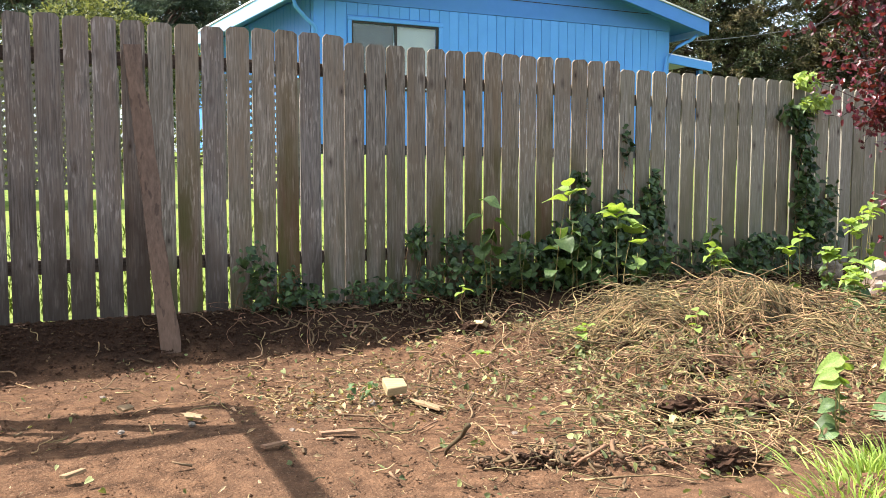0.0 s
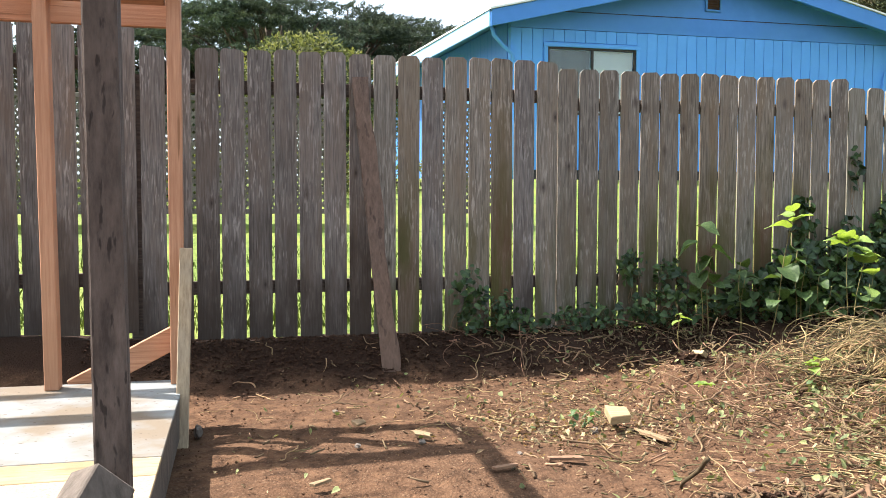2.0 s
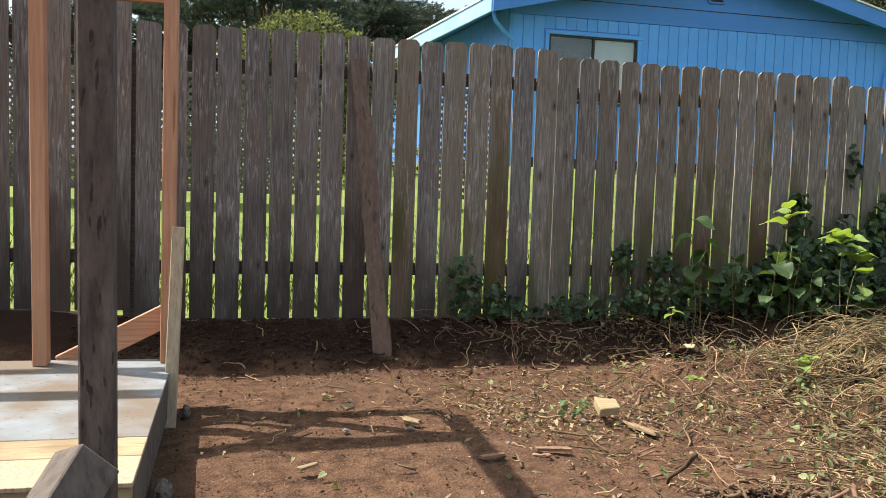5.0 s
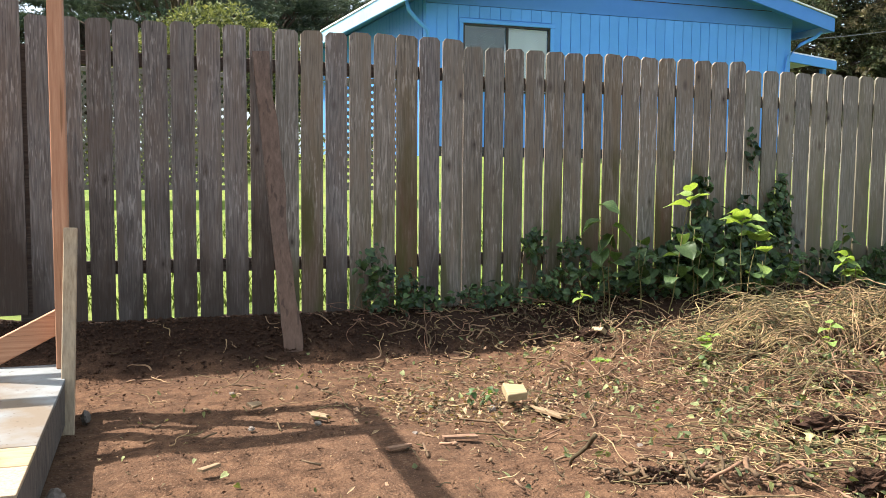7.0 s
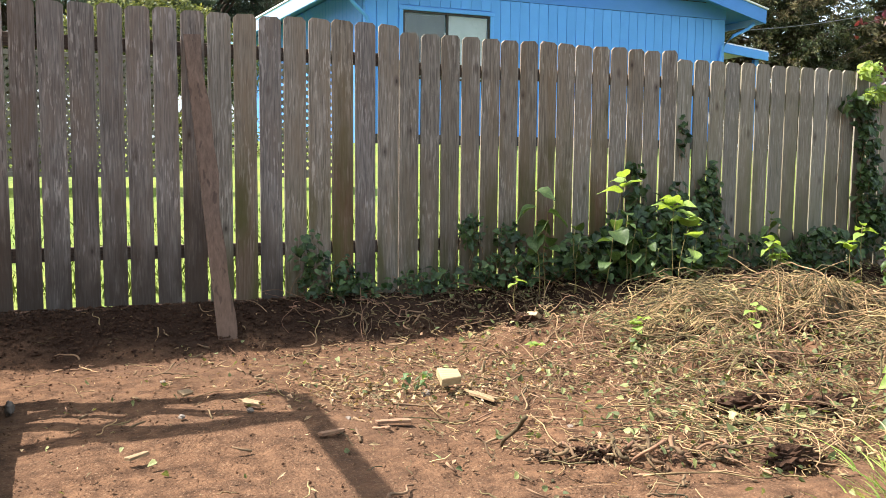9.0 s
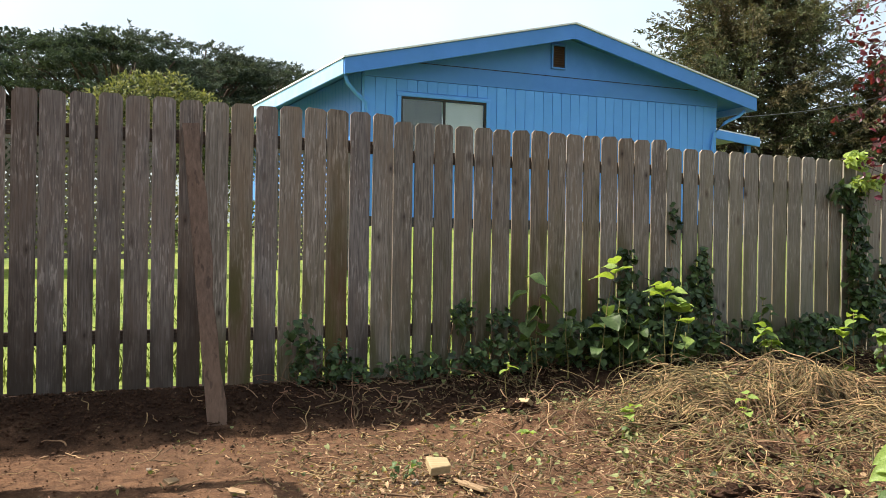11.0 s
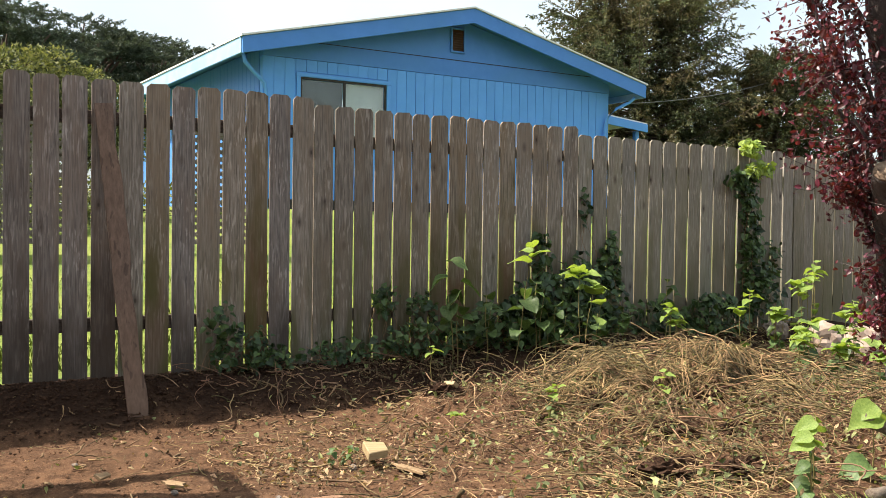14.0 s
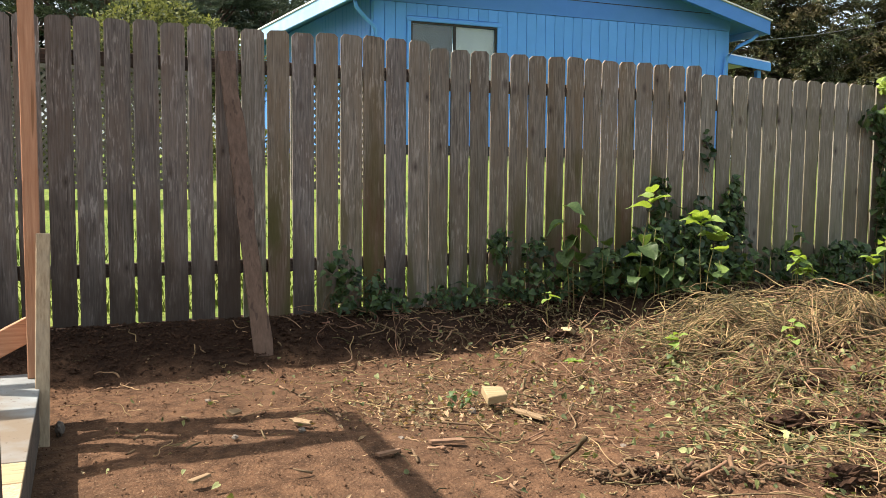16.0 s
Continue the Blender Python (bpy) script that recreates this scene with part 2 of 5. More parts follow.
M_fascia = material("pale_blue_fascia_paint", (0.27, 0.45, 0.70), (0.36, 0.54, 0.78), 3.0, rough=0.5, bump=0.1, bump_scale=20, big=(0.22, 0.46, 0.72), big_scale=1.8)
M_roof = material("pale_roofing", (0.60, 0.60, 0.58), (0.75, 0.75, 0.73), 12, rough=0.8, bump=0.3)
M_frame = material("dark_window_frame", (0.02, 0.018, 0.016), (0.035, 0.03, 0.027), 8, rough=0.5, bump=0)
M_vent = material("brown_vent", (0.05, 0.028, 0.02), (0.08, 0.045, 0.03), 8, rough=0.8, bump=0.2)
M_blind = material("white_window_blind", (0.55, 0.58, 0.57), (0.65, 0.67, 0.65), 4, rough=0.7, bump=0)
M_room = material("grey_curtain", (0.11, 0.115, 0.11), (0.16, 0.165, 0.16), 3, (1, 1, 0.2), rough=0.9, bump=0)
M_lattice = material("lattice_wood", (0.085, 0.070, 0.058), (0.19, 0.165, 0.14), 8, rough=0.9, bump=0.3)
M_bark = material("plum_bark", (0.020, 0.014, 0.013), (0.070, 0.053, 0.046), 7, (4, 4, 1.6), 0.9, 1.0, big=(0.13, 0.11, 0.10), big_scale=5, big_amount=0.4, bump_distance=0.02)
M_cut = material("cut_wood_end", (0.13, 0.092, 0.064), (0.34, 0.26, 0.185), 22, rough=0.9, bump=0.7, big=(0.11, 0.068, 0.044), big_scale=9, big_amount=0.8, flecks=((0.03, 0.02, 0.014), 30, 0.63, 0.8))
M_farbark = material("conifer_bark", (0.06, 0.045, 0.035), (0.12, 0.09, 0.07), 5, rough=0.95, bump=0.5)
M_cypress = material("cypress_foliage", (0.036, 0.056, 0.044), (0.088, 0.118, 0.086), 1.5, rough=0.8, bump=0, island=0.4, through_light=0.12, big=(0.075, 0.080, 0.048), big_scale=0.6, big_amount=0.4)
M_spruce = material("spruce_foliage", (0.040, 0.056, 0.030), (0.105, 0.122, 0.058), 1.2, rough=0.8, bump=0, island=0.45, through_light=0.15, big=(0.105, 0.070, 0.034), big_scale=0.8, big_amount=0.6)
M_hedge = material("yellow_green_hedge", (0.080, 0.096, 0.038), (0.185, 0.200, 0.085), 4, rough=0.6, bump=0, island=0.6, through_light=0.25)
M_ivy = material("ivy_leaves", (0.020, 0.042, 0.014), (0.058, 0.100, 0.030), 6, rough=0.42, bump=0, island=0.6, through_light=0.2, spec=0.35)
M_ivyyoung = material("young_ivy_leaves", (0.17, 0.25, 0.05), (0.30, 0.38, 0.09), 6, rough=0.45, bump=0, island=0.35, through_light=0.4)
M_knot = material("knotweed_leaves", (0.150, 0.235, 0.052), (0.265, 0.350, 0.095), 14, rough=0.5, bump=0.15, vary=0.3, island=0.2, through_light=0.45)
# darker copy of the weed leaf green, with shade put into the colour
M_knotdark = material("weed_leaves_shade_toned", (0.050, 0.090, 0.030), (0.105, 0.160, 0.055), 9, rough=0.5, bump=0.1, vary=0.35, through_light=0.35)
M_stem = material("weed_stem", (0.13, 0.10, 0.035), (0.22, 0.19, 0.07), 9, rough=0.6, bump=0)
M_plum = material("red_plum_leaves", (0.042, 0.007, 0.012), (0.135, 0.022, 0.026), 5, rough=0.4, bump=0, island=0.55, through_light=0.35, spec=0.5)
M_straw = material("dried_stems", (0.062, 0.042, 0.019), (0.30, 0.222, 0.10), 5, rough=0.8, bump=0, island=0.8)
M_litter = material("leaf_litter", (0.105, 0.066, 0.034), (0.37, 0.275, 0.15), 14, rough=0.7, bump=0, island=0.65, through_light=0.2)
M_greenlitter = material("green_leaf_litter", (0.06, 0.078, 0.026), (0.25, 0.265, 0.11), 12, rough=0.6, bump=0, island=0.5, through_light=0.2)
M_deadwood = material("grey_dead_wood", (0.075, 0.055, 0.042), (0.185, 0.148, 0.115), 7, (3, 9, 9), 0.9, 0.9, big=(0.06, 0.042, 0.03), big_scale=5)
M_rootdark = material("dug_up_roots", (0.060, 0.034, 0.019), (0.185, 0.115, 0.062), 9, rough=0.9, bump=0, island=0.6)
M_root = material("brown_roots", (0.09, 0.054, 0.031), (0.24, 0.155, 0.085), 7, rough=0.9, bump=0, island=0.4)
M_blade = material("grass_blades", (0.18, 0.27, 0.05), (0.33, 0.43, 0.12), 5, rough=0.5, bump=0, island=0.35, through_light=0.4)
M_pine = material("pale_pine_offcut", (0.25, 0.18, 0.095), (0.36, 0.275, 0.155), 6, (0.8, 9, 9), 0.7, 0.25)
M_splinter = material("split_wood", (0.15, 0.095, 0.050), (0.30, 0.205, 0.115), 6, (0.8, 12, 12), 0.75, 0.4)
M_rock = material("pinkish_rock", (0.25, 0.18, 0.14), (0.42, 0.33, 0.27), 6, rough=0.9, bump=0.7, big=(0.28, 0.22, 0.19), big_scale=4)
M_greydark = material("dark_grey_timber", (0.060, 0.046, 0.036), (0.145, 0.115, 0.092), 6, BOARD, 0.9, 0.5, big=(0.11, 0.09, 0.075), big_scale=4)
# for the root clumps, and for crumbs that darken the shaded fence foot
M_darksoil = material("moist_and_shade_soil", (0.026, 0.0140, 0.0090), (0.070, 0.038, 0.0235), 14, rough=0.95, bump=0.9, bump_scale=60, bump_distance=0.015, spec=0.1)
M_stone = material("grey_stone", (0.10, 0.08, 0.065), (0.21, 0.172, 0.14), 9, rough=0.9, bump=0.6)
M_cable = material("black_cable", (0.05, 0.05, 0.05), (0.08, 0.08, 0.08), 8, rough=0.6, bump=0)
M_glass = bpy.data.materials.new("window_glass")
M_glass.use_nodes = True
g = M_glass.node_tree.nodes["Principled BSDF"]
g.inputs["Base Color"].default_value = (0.9, 0.95, 0.95, 1)
g.inputs["Roughness"].default_value, g.inputs["Transmission Weight"].default_value, g.inputs["IOR"].default_value = 0.02, 1.0, 1.45


# ---- building helpers ----
def thing(name, at=(0, 0, 0), label="", category="", group="", kind=""):
    ob = new(name)
    ob.location = at
    ob.empty_display_size = 0.1
    return tagged(ob, label, category, group, kind)


def part(name, mesh, mat, parent=None, label="", at=None):
    """Links a bmesh or a mesh as one object under a thing or a part."""
    if isinstance(mesh, bmesh.types.BMesh):
        data = bpy.data.meshes.new(name)
        mesh.to_mesh(data)
        mesh.free()
    else:
        data = mesh
    if mat and not data.materials:
        data.materials.append(mat)
    ob = new(name, data)
    if parent:
        ob.parent = parent
    if at is not None:
        ob.matrix_local = at
    if label:
        ob["label"] = label
    return ob


def box(x0, x1, y0, y1, z0, z1, bevel=0.0):
    bm = bmesh.new()
    bmesh.ops.create_cube(bm, size=1)
    for v in bm.verts:
        v.co = ((x0 + x1) / 2 + v.co.x * (x1 - x0), (y0 + y1) / 2 + v.co.y * (y1 - y0), (z0 + z1) / 2 + v.co.z * (z1 - z0))
    if bevel:
        bmesh.ops.bevel(bm, geom=bm.edges[:], offset=bevel, segments=1, affect="EDGES")
    return bm


def beam(a, b, width, depth, bevel=0.004, up=(0, 0, 1)):
    """A squared timber from a to b; width across, depth along the up side."""
    a, b = Vector(a), Vector(b)
    way = (b - a).normalized()
    side = way.cross(Vector(up))
    if side.length < 1e-3:
        side = way.cross(Vector((0, 1, 0)))
    side.normalize()
    top = side.cross(way)
    bm = box(-width / 2, width / 2, -depth / 2, depth / 2, 0, (b - a).length, bevel)
    m = Matrix((side, top, way)).transposed().to_4x4()
    m.translation = a
    bm.transform(m)
    return bm


def prism(outline, y0, y1):
    """A polygon in x and z, pushed from y0 to y1."""
    bm = bmesh.new()
    front = [bm.verts.new((x, y0, z)) for x, z in outline]
    back = [bm.verts.new((x, y1, z)) for x, z in outline]
    bm.faces.new(front)
    bm.faces.new(back[::-1])
    for i in range(len(outline)):
        j = (i + 1) % len(outline)
        bm.faces.new((front[j], front[i], back[i], back[j]))
    bmesh.ops.recalc_face_normals(bm, faces=bm.faces[:])
    return bm


def raw(name, verts, faces, smooth=False):
    me = bpy.data.meshes.new(name)
    me.from_pydata(np.asarray(verts).tolist(), [], np.asarray(faces).tolist() if isinstance(faces, np.ndarray) else faces)
    if smooth:
        me.polygons.foreach_set("use_smooth", [True] * len(me.polygons))
    me.update()
    return me


def tubes(name, lines, radii, sides=4, taper=0.5, smooth=True):
    """One mesh of tubes along polylines, lines (n, k, 3), radii (n,)."""
    lines = np.asarray(lines, float)
    n, k, _ = lines.shape
    radii = np.broadcast_to(np.asarray(radii, float), (n,))
    way = np.gradient(lines, axis=1)
    way /= np.linalg.norm(way, axis=2, keepdims=True) + 1e-9
    ref = np.where(np.abs(way[..., 2:3]) > 0.85, np.array([1.0, 0, 0]), np.array([0, 0, 1.0]))
    side = np.cross(way, ref)
    side /= np.linalg.norm(side, axis=2, keepdims=True) + 1e-9
    top = np.cross(side, way)
    ang = np.arange(sides) * 2 * np.pi / sides
    r = radii[:, None] * np.linspace(1, taper, k)[None, :]
    ring = (side[:, :, None, :] * np.cos(ang)[None, None, :, None] + top[:, :, None, :] * np.sin(ang)[None, None, :, None]) * r[:, :, None, None]
    verts = (lines[:, :, None, :] + ring).reshape(-1, 3)
    base = (np.arange(n) * k * sides)[:, None, None] + (np.arange(k - 1) * sides)[None, :, None]
    s0 = np.arange(sides)[None, None, :]
    s1 = (np.arange(sides) + 1)[None, None, :] % sides
    quads = np.stack(np.broadcast_arrays(base + s0, base + s1, base + s1 + sides, base + s0 + sides), -1).reshape(-1, 4)
    faces = quads.tolist()
    for i in range(n):
        b = i * k * sides
        faces.append([b + q for q in range(sides)][::-1])
        faces.append([b + (k - 1) * sides + q for q in range(sides)])
    return raw(name, verts, faces, smooth)


def leaves(name, places, length, width, rng, up=0.3, way=None, fold=0.25, spread=1.0, lie=1.0, small=False):
    """One mesh of folded pointed leaves: places (n, 3), sizes as numbers or arrays; way: the mean direction of each leaf."""
    places = np.asarray(places, float)
    n = len(places)
    d = rng.normal(size=(n, 3)) * spread
    if way is not None:
        d = d + np.asarray(way, float)
    d[:, 2] *= lie
    d /= np.linalg.norm(d, axis=1, keepdims=True) + 1e-9
    nor = rng.normal(size=(n, 3)) * 0.8 + np.array([0, 0, up * 3])
    side = np.cross(d, nor)
    side /= np.linalg.norm(side, axis=1, keepdims=True) + 1e-9
    nor = np.cross(side, d)
    size = rng.uniform(0.65, 1.25, n)[:, None]
    ln, wd = np.broadcast_to(np.asarray(length, float), (n,))[:, None] * size, np.broadcast_to(np.asarray(width, float), (n,))[:, None] * size
    mid = places + d * ln * 0.42
    v = np.stack([places, mid + side * wd / 2 + nor * wd * fold, places + d * ln - nor * ln * 0.12, mid - side * wd / 2 + nor * wd * fold, mid], 1).reshape(-1, 3)
    if small:
        v = v.reshape(n, 5, 3)[:, :4].reshape(-1, 3)
        b = (np.arange(n) * 4)[:, None]
        return raw(name, v, np.concatenate([b + np.array([[0, 1, 2]]), b + np.array([[0, 2, 3]])], 1).reshape(-1, 3))
    b = (np.arange(n) * 5)[:, None]
    f = np.concatenate([b + np.array([[0, 1, 4]]), b + np.array([[1, 2, 4]]), b + np.array([[2, 3, 4]]), b + np.array([[3, 0, 4]])], 1).reshape(-1, 3)
    return raw(name, v, f)


def smooth_step(a, b, v):
    t = np.clip((v - a) / (b - a), 0, 1)
    return t * t * (3 - 2 * t)


def lumps(x, y, scale, seed=0.0):
    return noise.noise(Vector((x * scale + seed, y * scale - seed, seed)))


def land(x, y):
    """The height of the ground, without its clods."""
    z = 0.225 * smooth_step(5.15, 5.92, y) * (1 - smooth_step(6.0, 7.0, y)) + 0.08 * smooth_step(-0.1, -1.2, x) * smooth_step(5.0, 5.8, y) * (1 - smooth_step(6.0, 7.0, y))
    z = z + 0.21 * smooth_step(6.0, 7.0, y) + 0.80 * smooth_step(6.8, 12.5, y)
    z = z + 0.60 * smooth_step(11.4, 14.6, y) * (1 - smooth_step(15.3, 16.6, y))
    near = 1 - smooth_step(5.6, 6.6, y)
    u, v = (x - 4.55) * 0.9 + (y - 4.5) * 0.25, (y - 4.5) * 0.8 - (x - 4.55) * 0.2
    z = z + near * 0.17 * np.exp(-(u / 0.80) ** 2 - (v / 0.62) ** 2)
    z = z + near * 0.10 * smooth_step(2.6, 4.6, x) * smooth_step(1.5, 3.4, y)
    z = z + near * 0.12 * np.exp(-((x - 3.1) / 0.45) ** 2 - ((y - 4.95) / 0.3) ** 2)
    heap = near * np.exp(-((x - 4.3) / 1.1) ** 2 - ((y - 4.15) / 0.8) ** 2)
    z = z + heap * (0.085 * np.sin(6.1 * x + 2.7 * y) * np.sin(5.3 * y - 1.9 * x + 1) + 0.065 * np.sin(11.3 * x - 6.1 * y + 2) * np.sin(9.7 * y + 4.9 * x) + 0.02 * np.sin(23 * x + 9 * y) * np.sin(21 * y - 7 * x))
    z = z + 0.03 * smooth_step(-0.1, 0.3, x) * (1 - smooth_step(1.0, 1.9, x)) * smooth_step(3.2, 3.8, y) * (1 - smooth_step(4.8, 5.2, y))
    for hx, hy, deep in ((3.30, 3.08, 0.07), (2.98, 2.52, 0.05), (3.66, 2.95, 0.06), (4.0, 3.6, 0.08), (4.7, 3.9, 0.10)):
        z = z - near * deep * np.exp(-((x - hx) / 0.24) ** 2 - ((y - hy) / 0.10) ** 2)
    z = z - near * 0.07 * np.exp(-((x - 3.35) / 0.16) ** 2 - ((y - 4.4) / 0.12) ** 2)
    return z


def ground_at(x, y):
    return float(land(np.float64(x), np.float64(y)))


# ---- ground ----
def build_ground():
    def steps(lo, hi, fine, far):
        inner = np.arange(lo, hi + 1e-6, fine)
        out = [fine]
        while sum(out) < far:
            out.append(out[-1] * 1.35)
        run = np.cumsum(out)
        return np.concatenate([(lo - run)[::-1], inner, hi + run])
    xs, ys = steps(-1.6, 7.0, 0.03, 600), steps(1.6, 6.15, 0.03, 600)
    X, Y = np.meshgrid(xs, ys)
    Z = land(X, Y)
    flat_z = Z.copy()
    for i in range(len(ys)):
        for j in range(len(xs)):
            x, y = xs[j], ys[i]
            if -4 < x < 11 and -2 < y < 6.4:
                c = 0.045 * lumps(x, y, 1.1, 3.0) + 0.030 * lumps(x, y, 4.0, 7.0) + 0.016 * lumps(x, y, 11.0, 1.0) + 0.010 * lumps(x, y, 24.0, 5.0)
                flat_z[i, j] += c * (0.42 + 1.03 * smooth_step(1.6, 3.8, x)) - 0.01
    verts = np.stack([X, Y, flat_z], -1).reshape(-1, 3)
    w = len(xs)
    i, j = np.meshgrid(np.arange(len(ys) - 1), np.arange(w - 1), indexing="ij")
    a = (i * w + j).reshape(-1)
    faces = np.stack([a, a + 1, a + w + 1, a + w], -1)
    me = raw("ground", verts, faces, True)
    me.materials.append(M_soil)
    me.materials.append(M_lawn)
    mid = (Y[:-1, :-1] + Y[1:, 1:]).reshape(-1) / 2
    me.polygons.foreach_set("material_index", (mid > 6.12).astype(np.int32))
    return tagged(part("ground", me, None), "bare brown soil with clods, shade painted dark along the fence, lawn beyond it", "ground", kind="structure")


build_ground()


# ---- fence ----
def picket_mesh(height, width, seed, mat):
    r = random.Random(seed)
    w, c = width / 2, 0.024
    a, b = r.uniform(-0.003, 0.003), r.uniform(-0.004, 0.004)
    line = [(-w, 0), (w, b), (w + a, height - c), (w - c, height + b), (-w + c, height - b), (-w + a, height - c - b)]
    bm = prism(line, 0, 0.018)
    data = bpy.data.meshes.new("picket")
    bm.to_mesh(data)
    bm.free()
    data.materials.append(mat)
    return data


def fence_panel(x0, count, pitch, bottom, top, seed, label, width=0.1425, mat=M_picket, damp_from=99):
    r = random.Random(seed)
    panel = thing("fence_panel", (x0, 6.0, bottom), label, "fence", "panels of the picket fence")
    shapes = [picket_mesh(top - bottom, width + r.uniform(-0.002, 0.004), seed * 7 + i, mat) for i in range(4)]
    mossy = [picket_mesh(top - bottom, width + r.uniform(-0.002, 0.004), seed * 7 + i, M_picket_mossy) for i in range(4)]
    end = count * pitch
    part("rail", box(0.02, end - 0.03, 0.021, 0.059, 0.505 - 0.2, 0.594 - 0.2, 0.003), M_rail, panel, "dark wooden rail")
    part("rail", box(0.02, end - 0.03, 0.021, 0.059, 1.845 - bottom - (2.136 - top), 1.934 - bottom - (2.136 - top), 0.003), M_rail, panel, "dark wooden rail")
    part("post", box(-0.075 if seed == 2 else 0.03, 0.015 if seed == 2 else 0.12, 0.021 if seed == 2 else 0.061, 0.15, -0.35, top - bottom - 0.18, 0.004), M_rail, panel)
    for i in range(count):
        part("picket", (shapes if i < damp_from or r.random() < 0.25 else mossy)[r.randrange(4)], None, panel,
             at=pose(pitch * i + width / 2 + r.uniform(-0.002, 0.002), r.uniform(-0.002, 0.002), r.uniform(-0.006, 0.008), 0, r.uniform(-0.14, 0.14), r.uniform(-0.5, 0.5)))
    return panel


fence_panel(-4.145, 21, 0.179, 0.285, 2.275, 1, "tall weathered grey-brown cedar picket panel behind the platform", 0.157)
fence_panel(-0.377, 17, 0.169, 0.22, 2.148, 2, "weathered grey-brown cedar picket panel with dog-ear tops", 0.1495, damp_from=9)
fence_panel(2.488, 15, 0.1618, 0.22, 2.10, 3, "weathered picket panel with ivy along its foot", mat=M_picket_mossy)
fence_panel(4.914, 16, 0.1635, 0.20, 2.042, 4, "weathered picket panel with ivy climbing it", mat=M_picket_pale)
fence_panel(7.535, 15, 0.163, 0.20, 2.005, 5, "sunlit weathered picket panel behind the plum tree", mat=M_picket_pale)
fence_panel(9.98, 15, 0.163, 0.20, 1.97, 6, "weathered picket panel at the far end of the fence", mat=M_picket_pale)

# leaning plank
def plank_mesh(a, b, width, thick):
    """A sawn plank with one wavy, bark-side edge."""
    a, b = Vector(a), Vector(b)
    way = (b - a).normalized()
    side = Vector((1, 0, 0)) - way * way.x
    side.normalize()
    face = side.cross(way)
    bm = bmesh.new()
    rings = []
    for i in range(25):
        t = i / 24
        o = a.lerp(b, t)
        w = width / 2 + 0.008 * math.sin(11 * t + 1) + 0.006 * math.sin(27 * t)
        rings.append([bm.verts.new(o + side * u + face * v) for u, v in ((-width / 2, -thick / 2), (w - 0.006, -thick / 2), (w, 0), (w - 0.004, thick / 2), (-width / 2, thick / 2))])
    for p, q in zip(rings, rings[1:]):
        for k in range(5):
            bm.faces.new((p[k], p[(k + 1) % 5], q[(k + 1) % 5], q[k]))
    bm.faces.new(rings[0])
    bm.faces.new(rings[-1])
    bmesh.ops.recalc_face_normals(bm, faces=bm.faces[:])
    return bm


plank = part("leaning_plank", plank_mesh((1.172, 5.47, 0.06), (1.045, 5.965, 1.985), 0.112, 0.024), M_plank)
tagged(plank, "narrow reddish-brown plank leaning against the fence", "plank")


